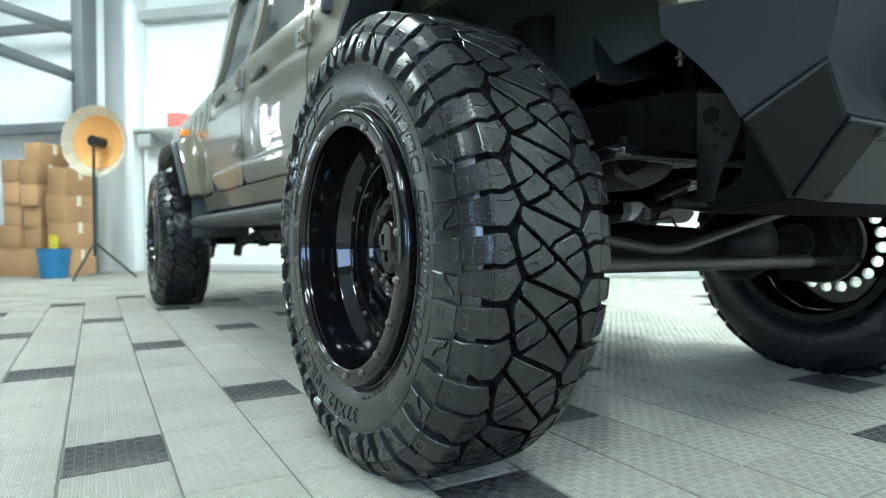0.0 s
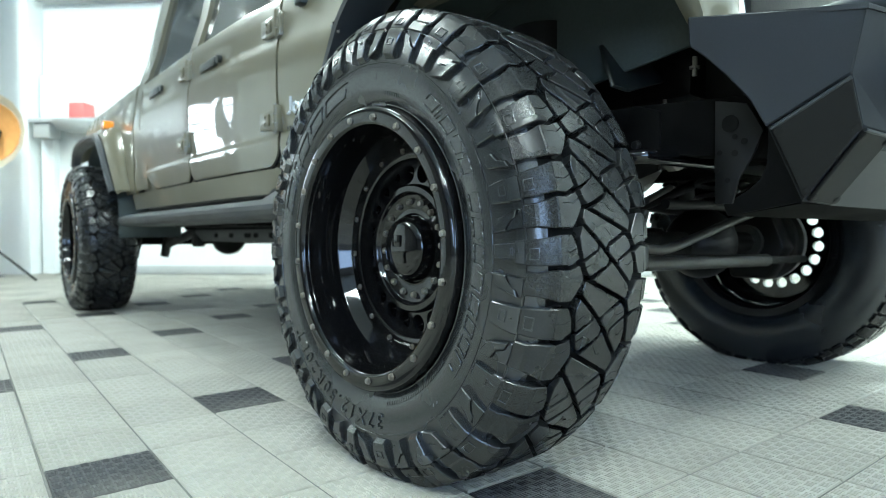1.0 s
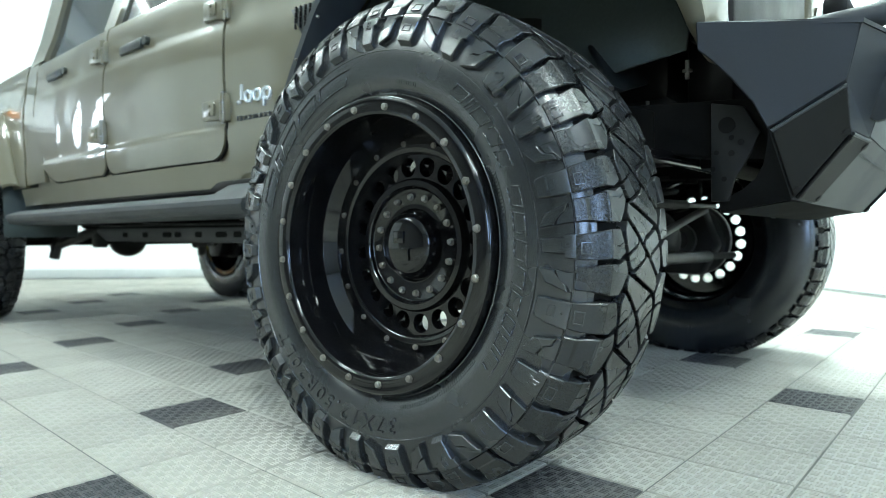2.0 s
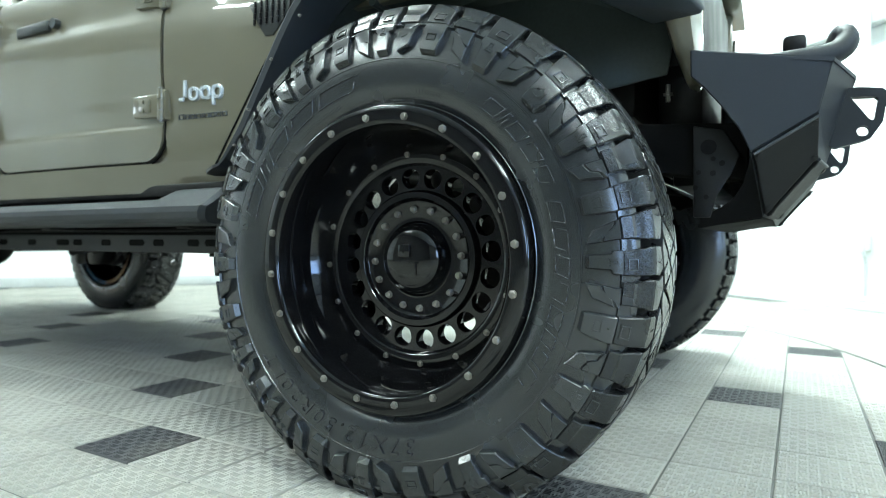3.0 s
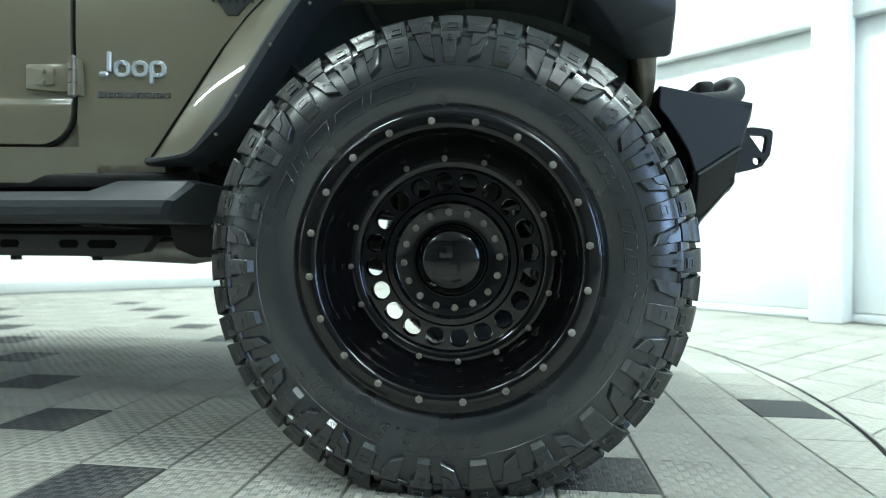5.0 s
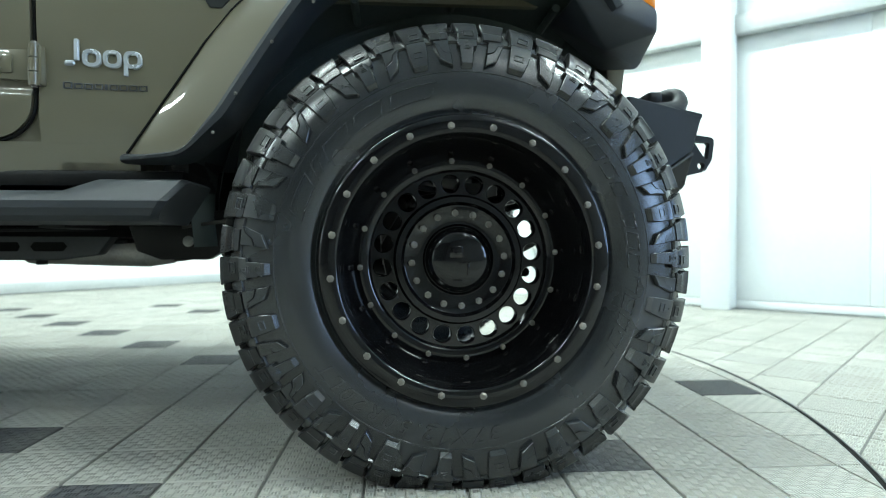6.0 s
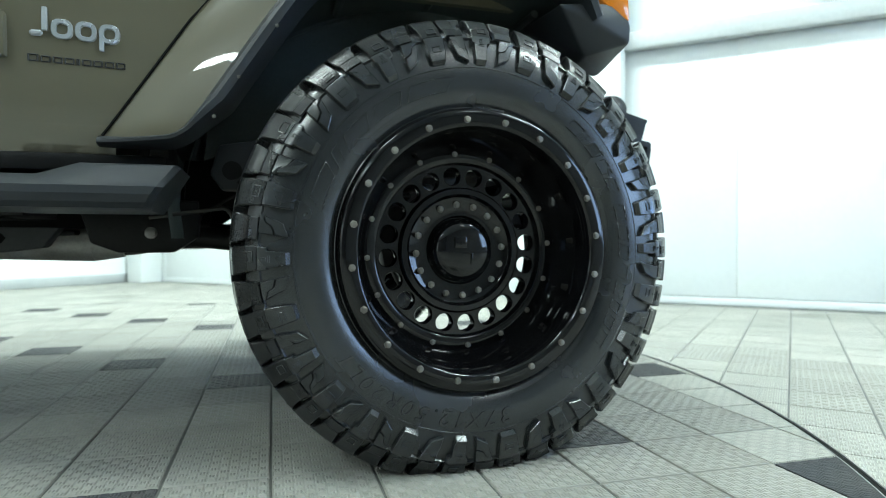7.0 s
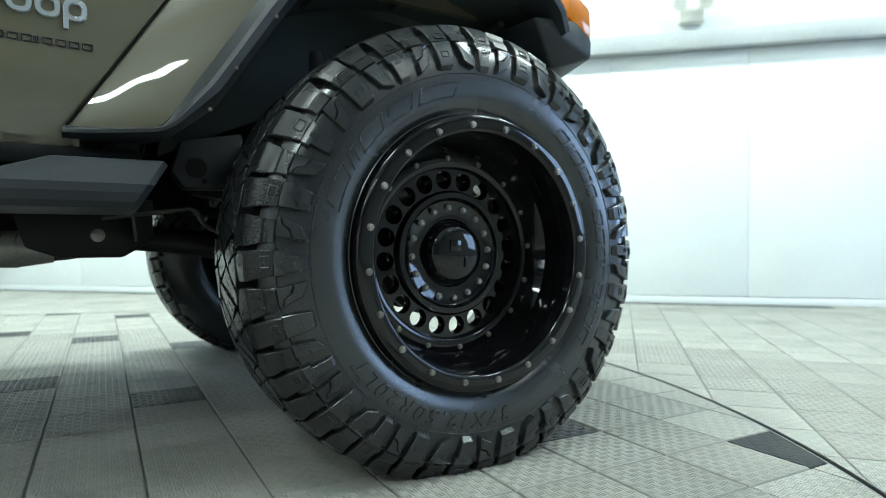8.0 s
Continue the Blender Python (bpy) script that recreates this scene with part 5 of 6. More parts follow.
# front bumper
bumper = t_part("front_bumper", box((-0.40, -0.69, 0.61), (0.40, -0.50, 0.80), 0.02), STEEL_PAINT, "dark grey plate steel off-road bumper")
for side in (-1, 1):
    def P(x, y, z):
        return (side * x, y, z)
    upper = [P(0.60, -0.462, 0.85), P(0.602, -0.462, 0.80), P(0.594, -0.485, 0.778), P(0.580, -0.515, 0.742), P(0.560, -0.545, 0.700), P(0.53, -0.566, 0.652), P(0.502, -0.683, 0.726), P(0.512, -0.706, 0.826)]
    t_part("wing_plate", prism(flat(upper), (-side * 0.008, 0, 0), 0.0025, seg=1), STEEL_PAINT, parent=bumper, smooth=None)
    ve, vd, vk = Vector(P(0.53, -0.566, 0.652)), Vector(P(0.502, -0.683, 0.726)), Vector(P(0.436, -0.586, 0.528))
    vm = slid(Vector(P(0.458, -0.684, 0.649)), ve, vd, vk, 0)
    lower = [ve, vd, vm, vk]
    plate = t_part("lower_plate", prism(lower, (-side * 0.01, 0.004, 0.006), 0.0), STEEL_PAINT, parent=bumper, smooth=None)
    nose = [vm, Vector(P(0.375, -0.703, 0.641)), Vector(P(0.365, -0.606, 0.522)), vk]
    t_part("nose_plate", prism(nose, (-side * 0.004, 0.008, 0.006), 0.0), STEEL_PAINT, parent=bumper, smooth=None)
    side_low = [P(0.47, -0.468, 0.504), P(0.472, -0.468, 0.525), P(0.484, -0.51, 0.548), P(0.50, -0.535, 0.568), P(0.512, -0.55, 0.592), P(0.524, -0.562, 0.63)]
    side_low = [slid(Vector(p), ve, vk, Vector(side_low[0]), 0) for p in side_low] + [ve, vk]
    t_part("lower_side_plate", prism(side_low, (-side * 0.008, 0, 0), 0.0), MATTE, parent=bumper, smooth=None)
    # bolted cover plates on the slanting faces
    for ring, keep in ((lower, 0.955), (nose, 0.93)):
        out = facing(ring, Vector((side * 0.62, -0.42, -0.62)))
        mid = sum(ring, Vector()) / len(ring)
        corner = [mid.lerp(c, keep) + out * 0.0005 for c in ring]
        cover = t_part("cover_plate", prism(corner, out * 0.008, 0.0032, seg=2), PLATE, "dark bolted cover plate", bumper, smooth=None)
        # lighter rod added for the lit rim along the plate's top edge
        t_part("plate_edge", tube([corner[0] + out * 0.006, corner[1] + out * 0.006], 0.0034, 8, smooth=0), TRIM, parent=cover)
        for c in corner:
            q = c.lerp(mid, 0.16) + out * 0.0085
            t_part("plate_bolt", moved(hexbolt(0.0062, 0.0016, 14), Matrix.Translation(q) @ (-out).to_track_quat("X", "Z").to_matrix().to_4x4()), PLATE, parent=cover)
    front = [Vector(P(0.512, -0.706, 0.826)), vd, vm, Vector(P(0.375, -0.703, 0.641)), Vector(P(0.375, -0.752, 0.815))]
    t_part("front_plate", prism(front, (0, 0.01, 0), 0.0), STEEL_PAINT, parent=bumper, smooth=None)
    top = [P(0.60, -0.462, 0.851), P(0.512, -0.707, 0.827), P(0.375, -0.753, 0.817), P(0.0, -0.76, 0.817), P(0.0, -0.50, 0.851), P(0.40, -0.47, 0.851)]
    t_part("top_plate", prism(top, (0, 0, -0.008), 0.0), STEEL_PAINT, parent=bumper, smooth=None)
    skid = [P(0.437, -0.46, 0.505), P(0.434, -0.584, 0.524), P(0.365, -0.604, 0.522), P(0.0, -0.604, 0.522), P(0.0, -0.46, 0.505)]
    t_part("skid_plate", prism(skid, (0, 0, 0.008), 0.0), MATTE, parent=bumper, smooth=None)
    # recovery tab: a plate with a three-cornered hole and a round one
    o = [(-0.70, 0.788), (-0.755, 0.789), (-0.796, 0.783), (-0.803, 0.776), (-0.803, 0.760), (-0.797, 0.716), (-0.778, 0.686), (-0.765, 0.680), (-0.716, 0.668), (-0.68, 0.69)]
    tri_hole = [(-0.742, 0.770), (-0.784, 0.768), (-0.790, 0.762), (-0.784, 0.722), (-0.779, 0.720), (-0.774, 0.723)]
    eye = [(-0.764 + 0.011 * math.cos(2 * math.pi * k / 14), 0.700 + 0.011 * math.sin(2 * math.pi * k / 14)) for k in range(14)]
    bm = bmesh.new()
    edges = []
    for ring in (o, tri_hole, eye):
        vs = [bm.verts.new(P(0.372, y, z)) for y, z in ring]
        edges += [bm.edges.new((a, b)) for a, b in zip(vs, vs[1:] + vs[:1])]
    bmesh.ops.triangle_fill(bm, use_beauty=True, use_dissolve=False, edges=edges)
    grown = bmesh.ops.extrude_face_region(bm, geom=bm.faces[:])["geom"]
    bmesh.ops.translate(bm, vec=(side * 0.024, 0, 0), verts=[v for v in grown if isinstance(v, bmesh.types.BMVert)])
    t_part("recovery_tab", bm, STEEL_PAINT, "steel recovery tab", bumper, smooth=None)
t_part("centre_plate", prism([(-0.373, -0.703, 0.641), (0.373, -0.703, 0.641), (0.363, -0.606, 0.522), (-0.363, -0.606, 0.522)], (0, 0.008, 0.006), 0.0), STEEL_PAINT, parent=bumper, smooth=None)
t_part("centre_front", prism([(-0.374, -0.752, 0.813), (0.374, -0.752, 0.813), (0.374, -0.704, 0.643), (-0.374, -0.704, 0.643)], (0, 0.01, 0), 0.0), STEEL_PAINT, parent=bumper, smooth=None)
half = [(0.40, -0.54, 0.846), (0.385, -0.60, 0.858), (0.36, -0.66, 0.868), (0.335, -0.715, 0.876), (0.31, -0.745, 0.905), (0.28, -0.735, 0.938), (0.10, -0.73, 0.945)]
hoop = [(-x, y, z) for x, y, z in half] + half[::-1]
t_part("hoop_bar", tube(hoop, 0.024, 16), STEEL_PAINT, "tubular hoop bar", bumper)
t_part("lamp_bar", box((-0.36, -0.665, 0.885), (0.36, -0.62, 0.925), 0.01), FRAME, "black lamp bar", bumper)

# side steps
for side in (-1, 1):
    rows = []
    for y, zt, x1 in ((0.560, 0.602, 0.872), (0.572, 0.608, 0.885), (0.74, 0.607, 0.885), (0.81, 0.584, 0.885), (2.62, 0.584, 0.885), (2.70, 0.584, 0.88), (2.75, 0.580, 0.86)):
        ring = [(0.66, zt), (x1 - 0.062, zt), (x1 - 0.044, zt - 0.004), (x1 - 0.010, 0.567), (x1, 0.560), (x1, 0.546), (x1 - 0.008, 0.531), (x1 - 0.022, 0.521), (x1 - 0.045, 0.517), (0.66, 0.517)]
        lean = 0.62 if y < 0.6 else 0.62 * max(0.0, (0.80 - y) / 0.2) if y < 0.80 else 0.0
        rows.append([(side * p, y + (0.607 - z) * lean, z) for p, z in ring])
    bm = loft(rows, closed=True)
    k = len(rows[0])
    bm.verts.ensure_lookup_table()
    bm.faces.new(bm.verts[:k])
    bm.faces.new(bm.verts[-k:])
    st = t_part("side_step", bm, TRIM, "dark grey side step bar", smooth=25)
    for y in (0.9, 1.6, 2.3):
        t_part("step_bracket", box((min(side * 0.44, side * 0.70), y - 0.03, 0.51), (max(side * 0.44, side * 0.70), y + 0.03, 0.56), 0.006), FRAME, parent=st)

# chassis
for side in (-1, 1):
    rail = [(-0.56, 0.60), (-0.56, 0.72), (-0.30, 0.74), (0.25, 0.76), (0.55, 0.66), (2.9, 0.66), (3.2, 0.80), (4.2, 0.80), (4.2, 0.66), (3.2, 0.66), (2.85, 0.50), (0.62, 0.49), (0.44, 0.60), (0.30, 0.662), (-0.2, 0.652)]
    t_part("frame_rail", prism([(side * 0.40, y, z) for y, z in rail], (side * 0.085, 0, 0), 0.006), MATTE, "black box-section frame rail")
    # bumper mount with its holes
    plate = t_part("bumper_mount", prism([(side * 0.49, y, z) for y, z in ((-0.456, 0.72), (-0.516, 0.706), (-0.545, 0.654), (-0.528, 0.614), (-0.501, 0.568), (-0.49, 0.526), (-0.457, 0.526))], (side * 0.008, 0, 0), 0.002), BRACKET)
    for y, z, r in ((-0.486, 0.673, 0.016), (-0.495, 0.648, 0.005), (-0.512, 0.638, 0.006), (-0.467, 0.621, 0.005), (-0.495, 0.618, 0.006), (-0.461, 0.589, 0.005), (-0.482, 0.569, 0.005)):
        t_part("mount_hole", cyl((side * 0.4985, y, z), (side * 0.4995, y, z), r, 14), RING_RUBBER, parent=plate)
    t_part("body_bolt", cyl((side * 0.47, -0.40, 0.796), (side * 0.47, -0.40, 0.801), 0.010, 16, cyl((side * 0.47, -0.40, 0.782), (side * 0.47, -0.40, 0.82), 0.0052, 10)), BOLT)
    # lower link with its bracket
    t_part("link_bracket", prism([(side * 0.44, y, z) for y, z in ((0.56, 0.56), (0.83, 0.56), (0.80, 0.455), (0.74, 0.432), (0.62, 0.432), (0.56, 0.47))], (side * 0.052, 0, 0), 0.006), FRAME)
    t_part("bracket_bolt", moved(hexbolt(0.0115, 0.010, 12), Matrix.Translation((side * 0.493, 0.668, 0.480)) @ pose(0, 0, 0, 0, 0, 0 if side < 0 else 180)), ALLOY)
    t_part("lower_link", tube([(side * 0.425, 0.68, 0.483), (side * 0.45, 0.4, 0.455), (side * 0.47, 0.06, 0.40)], 0.028, 12), FRAME)
    t_part("upper_link", tube([(side * 0.38, 0.60, 0.62), (side * 0.36, 0.08, 0.55)], 0.02, 10), FRAME)
    # spring and damper
    bm = bmesh.new()
    coil = [(side * 0.44 + 0.065 * math.cos(t), 0.02 + 0.065 * math.sin(t), 0.52 + 0.028 * t / (2 * math.pi) * 1.9) for t in frange(0, 2 * math.pi * 6, 90)]
    tube(coil, 0.009, 8, bm, 0)
    t_part("coil_spring", bm, FRAME)
    t_part("brake_line", tube([(side * 0.56, 0.66, 0.515), (side * 0.59, 0.60, 0.522), (side * 0.60, 0.52, 0.533), (side * 0.60, 0.487, 0.539), (side * 0.60, 0.47, 0.50), (side * 0.60, 0.40, 0.47)], 0.005, 8), CHASSIS, "thin steel brake line")
    t_part("damper", cyl((side * 0.50, 0.14, 0.42), (side * 0.46, 0.18, 0.95), 0.028, 14), CHASSIS)
    t_part("spring_tower", cyl((side * 0.44, 0.02, 0.84), (side * 0.44, 0.02, 0.98), 0.09, 18), FRAME)
    # hub, brake disc and caliper
    for yc in (0.0, WB):
        t_part("brake_disc", moved(lathe([(0, 0.05), (0, 0.142), (0.024, 0.142), (0.024, 0.05)], 48, closed=True), Matrix.Translation((side * 0.755, yc, HUB)) @ pose(0, 0, 0, 0, 0, 0 if side > 0 else 180)), CHASSIS, "steel brake disc")
        t_part("hub", cyl((side * 0.60, yc, HUB), (side * 0.80, yc, HUB), 0.062, 24), CHASSIS)
        t_part("caliper", prism([(side * 0.72, yc + 0.13 * math.sin(t) * f, HUB + 0.13 * math.cos(t) * f) for f, t in ((0.75, 0.9), (1.25, 0.9), (1.32, 1.4), (1.25, 1.9), (0.75, 1.9))], (side * 0.08, 0, 0), 0.008), FRAME)
        t_part("knuckle", prism([(side * 0.62, yc + dy, HUB + dz) for dy, dz in ((-0.07, 0.13), (0.06, 0.13), (0.09, 0.0), (0.06, -0.13), (-0.07, -0.13), (-0.13, -0.02))], (side * 0.09, 0, 0), 0.012), FRAME, "cast steering knuckle")
        bm = lathe([(0, 0.02), (0.0, 0.125), (0.012, 0.132), (0.014, 0.125), (0.006, 0.02)], 40, closed=True)
        t_part("dust_shield", moved(bm, Matrix.Translation((side * 0.725, yc, HUB)) @ pose(0, 0, 0, 0, 0, 0 if side > 0 else 180)), CHASSIS, "dull steel brake shield")
for yc in (0.0, WB):
    t_part("axle_tube", cyl((-0.66, yc, HUB), (0.66, yc, HUB), 0.036, 20), RING_RUBBER, "black axle tube")
    bm = bmesh.new()
    bmesh.ops.create_uvsphere(bm, u_segments=24, v_segments=14, radius=0.115)
    for v in bm.verts:
        v.co = Vector((v.co.x * 1.05 + (0.30 if yc == 0 else 0.0), v.co.y * 0.95 + yc, v.co.z + HUB))
    t_part("differential", bm, FRAME, "black differential housing")
t_part("tie_rod", cyl((-0.52, -0.184, 0.401), (0.356, -0.184, 0.389), 0.019, 16), CHASSIS, "dull steel tie rod")
for x0, x1, z0, z1 in ((-0.64, -0.52, 0.403, 0.401), (0.356, 0.64, 0.389, 0.386)):
    t_part("tie_rod_end", cyl((x0, -0.184, z0), (x1, -0.184, z1), 0.012, 12), BRACKET)
t_part("drag_link", tube([(-0.62, -0.205, 0.475), (-0.44, -0.205, 0.452), (-0.31, -0.205, 0.433), (-0.24, -0.205, 0.431), (-0.12, -0.205, 0.457), (0.10, -0.205, 0.507), (0.26, -0.205, 0.54)], 0.012, 12), CHASSIS, "dull steel drag link")
t_part("sway_bar", tube([(-0.52, 0.10, 0.52), (-0.575, -0.15, 0.59), (-0.60, -0.33, 0.618), (-0.57, -0.372, 0.622), (0.57, -0.372, 0.622), (0.60, -0.33, 0.618), (0.575, -0.15, 0.59), (0.52, 0.10, 0.52)], 0.015, 14), GLOSS, "glossy black sway bar")
for side in (-1, 1):
    t_part("brake_hose", tube([(side * 0.45, -0.05, 0.80), (side * 0.52, -0.10, 0.70), (side * 0.58, -0.09, 0.58), (side * 0.63, -0.04, 0.52)], 0.006, 8), RING_RUBBER, "black rubber brake hose")
    t_part("sway_link", cyl((side * 0.52, 0.09, 0.42), (side * 0.52, 0.10, 0.53), 0.009, 10), CHASSIS, "steel sway bar link")
    t_part("link_joint", cyl((side * 0.505, 0.10, 0.53), (side * 0.54, 0.10, 0.53), 0.018, 14), BOLT, "bright link joint")
    t_part("bump_stop", cyl((side * 0.44, -0.10, 0.64), (side * 0.44, -0.10, 0.74), 0.022, 14), RING_RUBBER)
    t_part("rail_bracket", prism([(side * 0.487, y, z) for y, z in ((-0.34, 0.72), (-0.28, 0.74), (-0.24, 0.64), (-0.29, 0.585), (-0.34, 0.60))], (side * 0.012, 0, 0), 0.004), MATTE)
    t_part("rail_bolt", moved(hexbolt(0.009, 0.01, 8), Matrix.Translation((side * 0.50, -0.29, 0.655)) @ pose(0, 0, 0, 0, 0, 0 if side < 0 else 180)), BRACKET)
t_part("steering_damper", cyl((-0.30, -0.235, 0.541), (0.0, -0.235, 0.545), 0.012, 16), BRACKET, "black steering damper")
t_part("damper_rod", cyl((0.0, -0.235, 0.545), (0.26, -0.235, 0.549), 0.006, 10), CHASSIS)
t_part("rod_end", cyl((-0.34, -0.20, 0.50), (-0.33, -0.20, 0.525), 0.011, 14), CHASSIS, "cast rod end")
t_part("steering_box", prism([(-0.40, -0.16, 0.648), (-0.39, -0.16, 0.60), (-0.30, -0.16, 0.572), (-0.22, -0.16, 0.60), (-0.17, -0.16, 0.64)], (0, 0.12, 0), 0.012), CHASSIS, "cast steering box")
t_part("box_fitting", prism([(-0.135, -0.15, 0.655), (-0.10, -0.15, 0.664), (-0.062, -0.15, 0.66), (-0.068, -0.15, 0.647), (-0.10, -0.15, 0.638)], (0, 0.03, 0), 0.004), ALLOY, "pale cast fitting")
t_part("pitman_arm", prism([(-0.305, -0.13, 0.545), (-0.27, -0.13, 0.548), (-0.245, -0.13, 0.535), (-0.268, -0.13, 0.521), (-0.295, -0.13, 0.50), (-0.315, -0.13, 0.502), (-0.30, -0.13, 0.522)], (0, 0.03, 0), 0.005), ALLOY, "pale cast steering arm")
t_part("arm_rod", cyl((-0.20, -0.12, 0.558), (-0.085, -0.12, 0.597), 0.009, 12), CHASSIS, "dull steel rod")
t_part("bright_clip", prism([(-0.05, -0.10, 0.600), (-0.03, -0.10, 0.606), (-0.02, -0.10, 0.600), (-0.045, -0.10, 0.594)], (0, 0.02, 0), 0.002), ALLOY)
# bright pipe added where an upright glint stands among the dark parts
t_part("coolant_pipe", tube([(-0.373, -0.277, 0.70), (-0.374, -0.277, 0.73), (-0.37, -0.275, 0.77)], 0.0045, 8), ALLOY, "thin bright pipe added for an upright glint")
t_part("wiring_clip", prism([(-0.47, -0.24, 0.70), (-0.455, -0.24, 0.735), (-0.445, -0.24, 0.73), (-0.455, -0.24, 0.70)], (0, 0.01, 0), 0.002), ALLOY)
t_part("cooler_pipe", tube([(-0.41, -0.20, 0.668), (-0.30, -0.2, 0.682), (-0.19, -0.2, 0.708), (0.1, -0.2, 0.71)], 0.006, 8), CHASSIS)
t_part("track_bar", tube([(-0.44, 0.12, 0.48), (0.0, 0.10, 0.53), (0.42, 0.10, 0.64)], 0.018, 12), FRAME)
t_part("cross_member", box((-0.40, -0.50, 0.60), (0.40, -0.40, 0.70), 0.01), FRAME)
t_part("engine_sump", box((-0.24, -0.20, 0.675), (0.20, 0.55, 0.80), 0.03), FRAME)
t_part("engine_block", box((-0.30, -0.30, 0.78), (0.30, 0.60, 1.15), 0.03), FRAME)
t_part("radiator", box((-0.36, -0.46, 0.68), (0.36, -0.36, 1.20), 0.01), FRAME)
t_part("transmission", box((-0.20, 0.60, 0.50), (0.20, 1.50, 0.70), 0.05), FRAME)
t_part("transfer_case", box((-0.36, 1.10, 0.46), (0.20, 1.45, 0.66), 0.05), CHASSIS)
t_part("belly_skid", prism([(x, y, z) for x, y, z in ((-0.42, 0.85, 0.475), (0.42, 0.85, 0.475), (0.42, 1.55, 0.455), (-0.42, 1.55, 0.455))], (0, 0, 0.012), 0.004), FRAME)
t_part("fuel_tank", box((0.05, 1.60, 0.46), (0.42, 2.70, 0.64), 0.05), FRAME)
t_part("muffler", cyl((-0.22, 2.1, 0.56), (-0.22, 2.7, 0.56), 0.09, 20), CHASSIS)
t_part("exhaust_pipe", tube([(-0.30, 0.55, 0.50), (-0.34, 0.75, 0.435), (-0.30, 1.1, 0.47), (-0.28, 1.7, 0.55), (-0.22, 2.15, 0.56)], 0.026, 12), CHASSIS, "dull steel exhaust pipe")
t_part("catalyst", cyl((-0.33, 0.82, 0.458), (-0.30, 1.16, 0.468), 0.05, 20), ALLOY, "dull silver exhaust catalyst")
t_part("catalyst_cone", cyl((-0.336, 0.75, 0.447), (-0.33, 0.82, 0.458), 0.028, 20, r2=0.05), ALLOY)
for side in (-1, 1):
    rail = t_part("belly_rail", prism([(side * 0.43, y, z) for y, z in ((0.86, 0.50), (0.90, 0.445), (1.0, 0.432), (2.55, 0.435), (2.68, 0.48), (2.68, 0.50))], (side * 0.05, 0, 0), 0.006), RAIL, "grey slotted rail under the cab")
    for k, y in enumerate((1.02, 1.12, 1.30, 1.42, 1.60, 1.78, 1.88, 2.10, 2.32)):
        w = 0.030 if k % 3 else 0.045
        slot = [(side * 0.4795, y + w * c, 0.467 + 0.013 * sn) for c, sn in ((-1, 0), (-0.8, 0.9), (0.8, 0.9), (1, 0), (0.8, -0.9), (-0.8, -0.9))]
        t_part("rail_slot", prism(slot, (side * 0.0016, 0, 0)), RING_RUBBER, parent=rail)
    for y in (1.05, 1.3, 1.55):
        t_part("rail_nut", cyl((side * 0.455, y, 0.42), (side * 0.455, y, 0.436), 0.014, 8), FRAME)
    # wiring and brake lines along the rail
    t_part("fuel_line", tube([(side * 0.492, 0.90, 0.512), (side * 0.492, 1.3, 0.508), (side * 0.492, 1.9, 0.514), (side * 0.492, 2.6, 0.51)], 0.006, 8), BRACKET, "black fuel line")
t_part("front_driveshaft", cyl((0.22, 0.10, 0.46), (0.20, 1.15, 0.54), 0.03, 14), FRAME)
t_part("rear_driveshaft", cyl((0.0, 1.45, 0.56), (0.0, WB - 0.1, 0.46), 0.038, 14), FRAME)
for side in (-1, 1):
    t_part("rear_link", tube([(side * 0.45, 2.70, 0.50), (side * 0.45, WB - 0.05, 0.40)], 0.028, 12), FRAME)
    t_part("rear_damper", cyl((side * 0.47, WB - 0.10, 0.33), (side * 0.40, WB - 0.25, 0.85), 0.028, 14), CHASSIS)
    t_part("bracket_tab", box((min(side * 0.42, side * 0.47), 2.68, 0.40), (max(side * 0.42, side * 0.47), 2.78, 0.52), 0.01), FRAME)

# the four wheels
STEER = 1.3
wheel(truck, Matrix.Translation((-0.828, 0.006, HUB)) @ pose(0, 0, 0, 0, 0, STEER), True)
wheel(truck, Matrix.Translation((0.828, 0.0, HUB)) @ pose(0, 0, 0, 0, 0, 180 + STEER), False)
wheel(truck, Matrix.Translation((-0.85, WB, HUB)), False)
wheel(truck, Matrix.Translation((0.85, WB, HUB)) @ pose(0, 0, 0, 0, 0, 180), False)


# ---- turntable rim and floor tiles, last ----
bm = bmesh.new()
turn = new("turntable")
tagged(turn, "flush round vehicle turntable tiled like the floor", "turntable", kind="structure")
N_RING = 256


def flat_ring(r0, r1, z0, z1):
    out = bmesh.new()
    rows = []
    for r, z in ((r0, z0), (r0, z1), (r1, z1), (r1, z0)):
        rows.append([(TCX + r * math.cos(2 * math.pi * k / N_RING), TCY + r * math.sin(2 * math.pi * k / N_RING), z) for k in range(N_RING)])
    return loft(rows, out, closed=True)


part("edge_seal", flat_ring(TR - 0.0085, TR + 0.0065, -0.01, -0.0029), RING_RUBBER, turn, "black rubber seal in the gap")
part("edge_strip", flat_ring(TR - 0.0105, TR - 0.0085, -0.01, 0.0006), RING_METAL, turn, "thin metal edge")
part("edge_strip", flat_ring(TR + 0.0065, TR + 0.0085, -0.01, 0.0006), RING_METAL, turn, "thin metal edge")

TP, TX0, TY0 = 0.2, 0.38, 1.7766
HALF = 0.0975


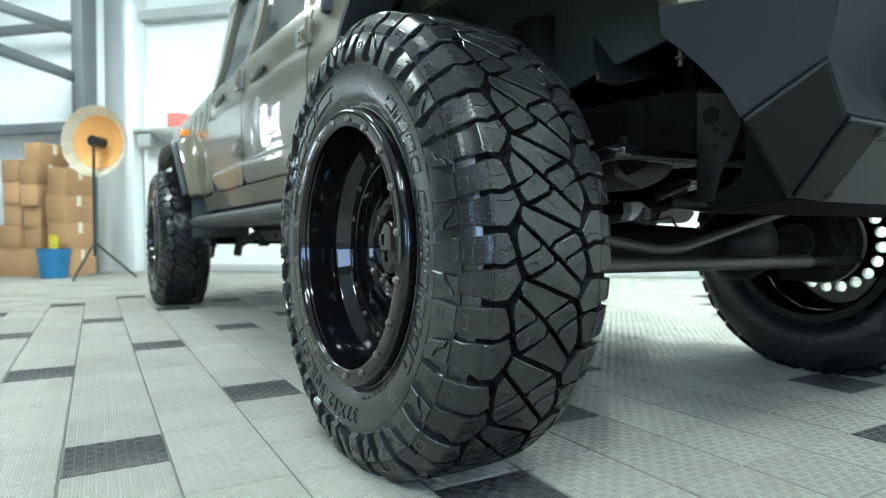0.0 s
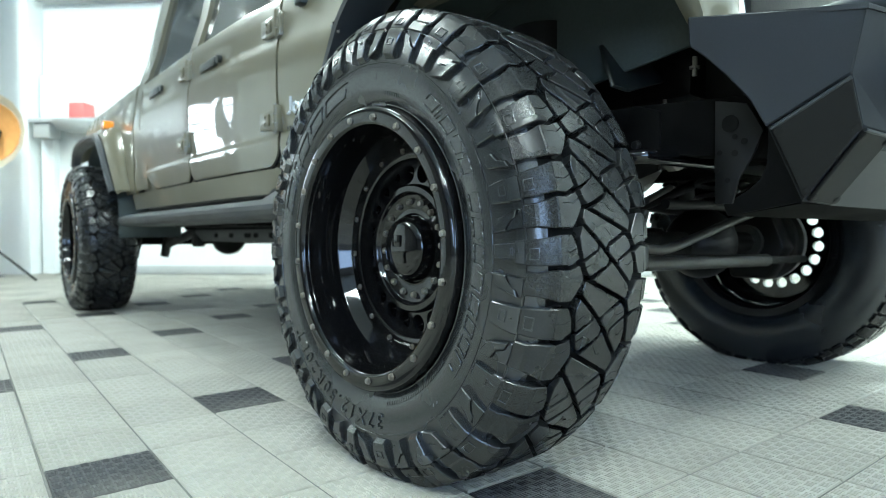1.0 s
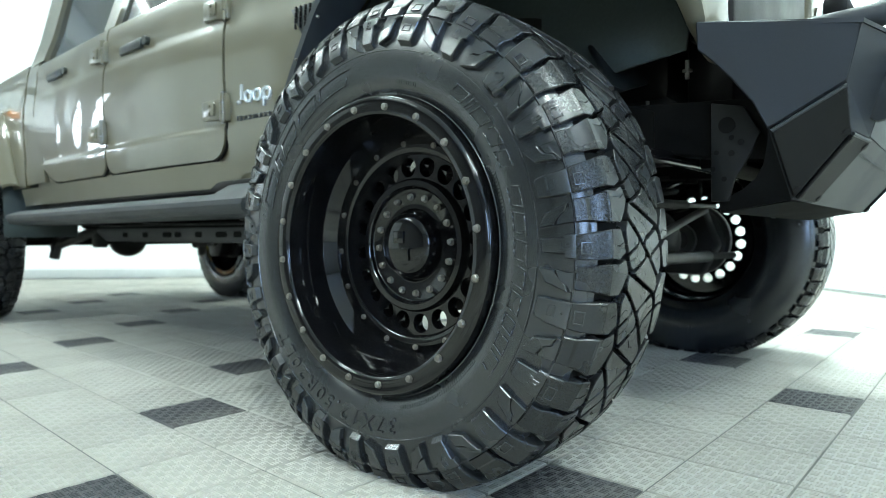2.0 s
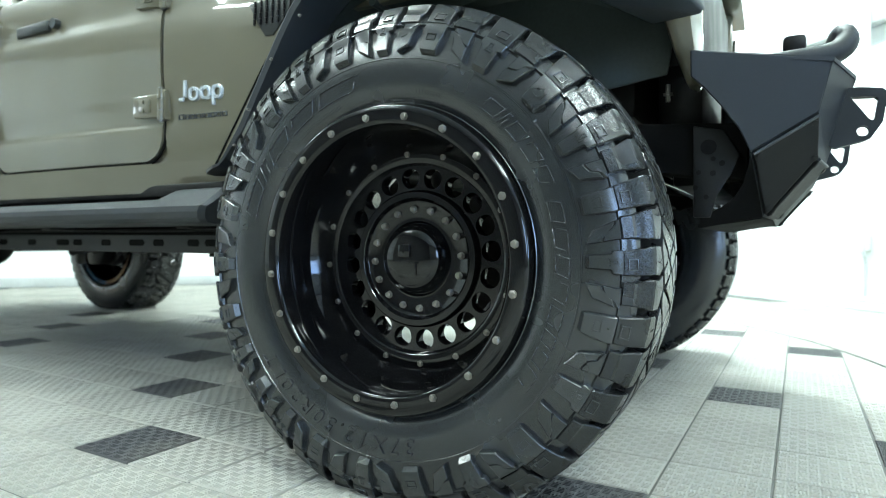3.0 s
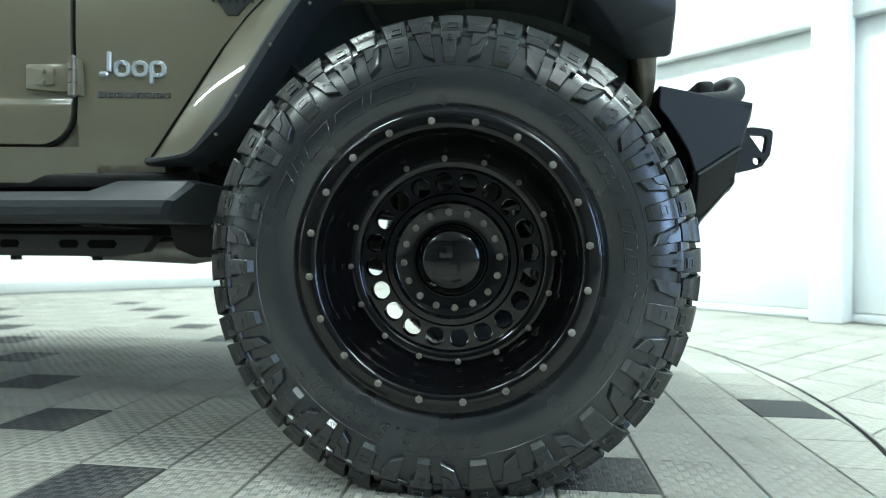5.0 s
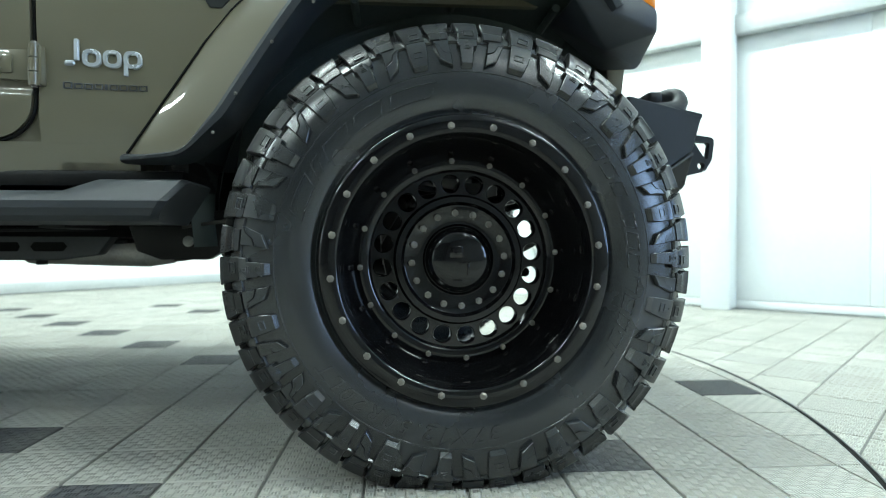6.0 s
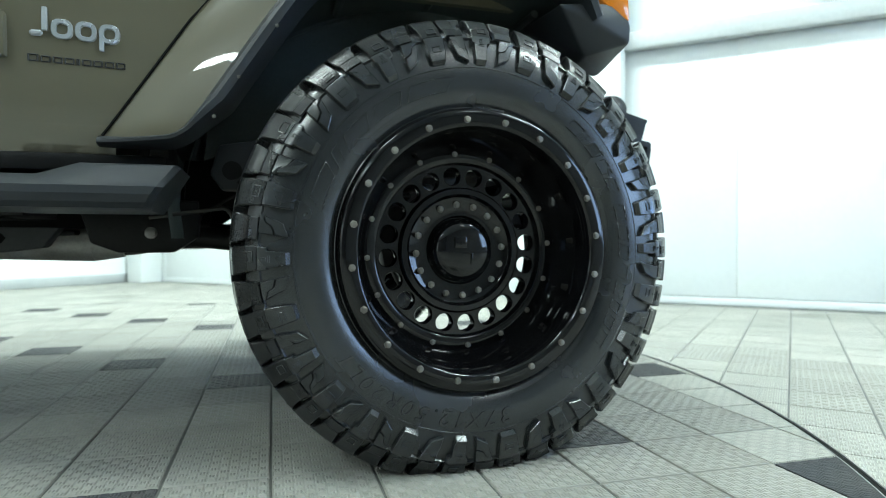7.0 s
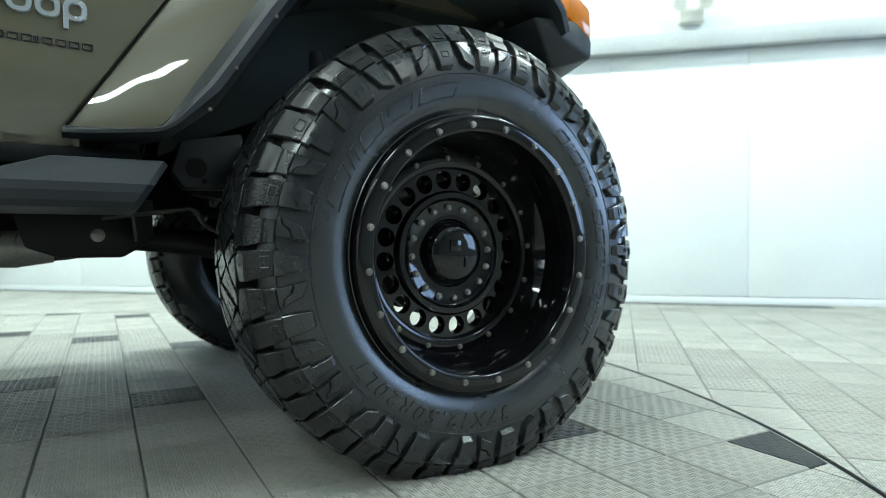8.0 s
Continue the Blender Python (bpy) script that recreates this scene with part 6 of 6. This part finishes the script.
def tile_bm(poly, out=None):
    """One tile: a bevelled slab."""
    out = out or bmesh.new()
    cx, cy = sum(p[0] for p in poly) / len(poly), sum(p[1] for p in poly) / len(poly)

    def ring(k, z):
        return [out.verts.new((cx + (x - cx) * k, cy + (y - cy) * k, z)) for x, y in poly]
    low, high = ring(1.0, -0.0034), ring(0.985, 0.0)
    n = len(poly)
    for i in range(n):
        out.faces.new((low[i], low[(i + 1) % n], high[(i + 1) % n], high[i]))
    out.faces.new(high)
    return out


SQUARE = [(-HALF, -HALF), (HALF, -HALF), (HALF, HALF), (-HALF, HALF)]
LIGHT_TILE = mesh_of("tile", tile_bm(SQUARE), TILE)
DARK_TILE = mesh_of("tile", tile_bm(SQUARE), TILE_DARK)


def ribbed_tile():
    """A tile with its grip pattern in relief: ten by ten cells of three short ribs, along and across by turns."""
    out = tile_bm(SQUARE)
    cell = HALF * 1.97 / 10
    rib, half, up = cell / 3, cell * 0.40, 0.0015
    for i in range(10):
        for j in range(10):
            cx, cy = (i - 4.5) * cell, (j - 4.5) * cell
            for k in (-1, 0, 1):
                rings = []
                for w, ln, z in ((rib * 0.40, half, 0.00005), (rib * 0.16, half - rib * 0.24, up)):
                    ring = []
                    for u, v in ((-w, -ln), (w, -ln), (w, ln), (-w, ln)):
                        u += k * rib
                        ring.append(out.verts.new((cx + u, cy + v, z) if (i + j) % 2 else (cx - v, cy + u, z)))
                    rings.append(ring)
                for e in range(4):
                    out.faces.new((rings[0][e], rings[0][(e + 1) % 4], rings[1][(e + 1) % 4], rings[1][e]))
                out.faces.new(rings[1])
    return out


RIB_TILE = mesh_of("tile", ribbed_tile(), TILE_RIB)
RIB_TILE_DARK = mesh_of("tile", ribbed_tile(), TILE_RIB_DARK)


def clip(poly, nx, ny, d):
    """Keep the part of the polygon with n . p <= d."""
    out = []
    for (x0, y0), (x1, y1) in zip(poly, poly[1:] + poly[:1]):
        a, b = nx * x0 + ny * y0 - d, nx * x1 + ny * y1 - d
        if a <= 0:
            out.append((x0, y0))
        if a * b < 0:
            f = a / (a - b)
            out.append((x0 + (x1 - x0) * f, y0 + (y1 - y0) * f))
    return out


def dark_cell(i, j):
    # one dark tile in twelve, on a slanting lattice of (2, 2) and (-1, 5)
    u = (5 * i + j) % 12
    v = (-2 * i + 2 * j) % 12
    return u == 0 and v == 0


near = Vector((0.45, 1.35))
picked = []
rest_table, rest_out, rest_dark = bmesh.new(), bmesh.new(), bmesh.new()
R_IN = TR - 0.0105
for i in range(-9, 22):
    for j in range(-16, 22):
        c = Vector((TX0 + (i + 0.5) * TP, TY0 + (j + 0.5) * TP))
        d = (c - Vector((TCX, TCY))).length
        if d > R_IN + 0.15:
            continue
        picked.append(((c - near).length, c, i, j, d, "in"))
ux, uy = Vector((1, -1)).normalized(), Vector((1, 1)).normalized()
R_OUT = TR + 0.0085
for i in range(-55, 60):
    for j in range(-40, 70):
        # lines x + y = 0.92 + 0.283 k and x - y = 0.01 + 0.283 k
        c = ux * (0.01 / math.sqrt(2) + (i + 0.5) * TP) + uy * (0.92 / math.sqrt(2) + (j + 0.5) * TP)
        a, b = NA.x * c.x + NA.y * c.y, MB.x * c.x + MB.y * c.y
        if not (A0 + 0.16 < a < A1 - 0.1 and B0 + 0.16 < b < B1 - 0.12):
            continue
        d = (c - Vector((TCX, TCY))).length
        if d < R_OUT - 0.15:
            continue
        picked.append(((c - near).length, c, i, j, d, "out"))
picked.sort(key=lambda r: r[0])
count = {"in": 0, "out": 0}
for dist, c, i, j, d, where in picked:
    dark = dark_cell(i, j) if where == "in" else False
    yaw = 0 if where == "in" else -math.pi / 4
    rot = Matrix.Rotation(yaw, 2)
    whole = d < R_IN - 0.142 if where == "in" else d > R_OUT + 0.142
    poly = SQUARE
    if not whole:
        v = rot.inverted() @ ((c - Vector((TCX, TCY))) / d)
        if where == "in":
            for da in (-0.04, 0.0, 0.04):
                w = Matrix.Rotation(da, 2) @ (c - Vector((TCX, TCY))) / d
                w = rot.inverted() @ w
                poly = clip(poly, w.x, w.y, R_IN - (c - Vector((TCX, TCY))).dot(rot @ w))
        else:
            poly = clip(poly, -v.x, -v.y, d - R_OUT)
        if len(poly) < 3:
            continue
    own = count[where] < (620 if where == "in" else 200)
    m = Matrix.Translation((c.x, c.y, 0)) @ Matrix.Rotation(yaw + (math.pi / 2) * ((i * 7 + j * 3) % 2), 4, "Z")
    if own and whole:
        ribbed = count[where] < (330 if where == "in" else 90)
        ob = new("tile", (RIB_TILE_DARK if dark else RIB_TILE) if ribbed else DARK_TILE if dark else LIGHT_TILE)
        ob.parent = turn if where == "in" else floor
        ob.matrix_world = m
        count[where] += 1
    else:
        tmp = tile_bm(poly)
        join(rest_dark if dark else rest_table if where == "in" else rest_out, tmp, m if whole else Matrix.Translation((c.x, c.y, 0)) @ Matrix.Rotation(yaw, 4, "Z"))
tagged(part("far_tiles", rest_table, TILE_TABLE, turn, "pale turntable tiles farther off", smooth=None), kind="stuff")
tagged(part("far_tiles", rest_out, TILE_FAR, floor, "pale floor tiles farther off", smooth=None), kind="stuff")
tagged(part("far_dark_tiles", rest_dark, TILE_TABLE_DARK, turn, "dark floor tiles farther off", smooth=None), kind="stuff")
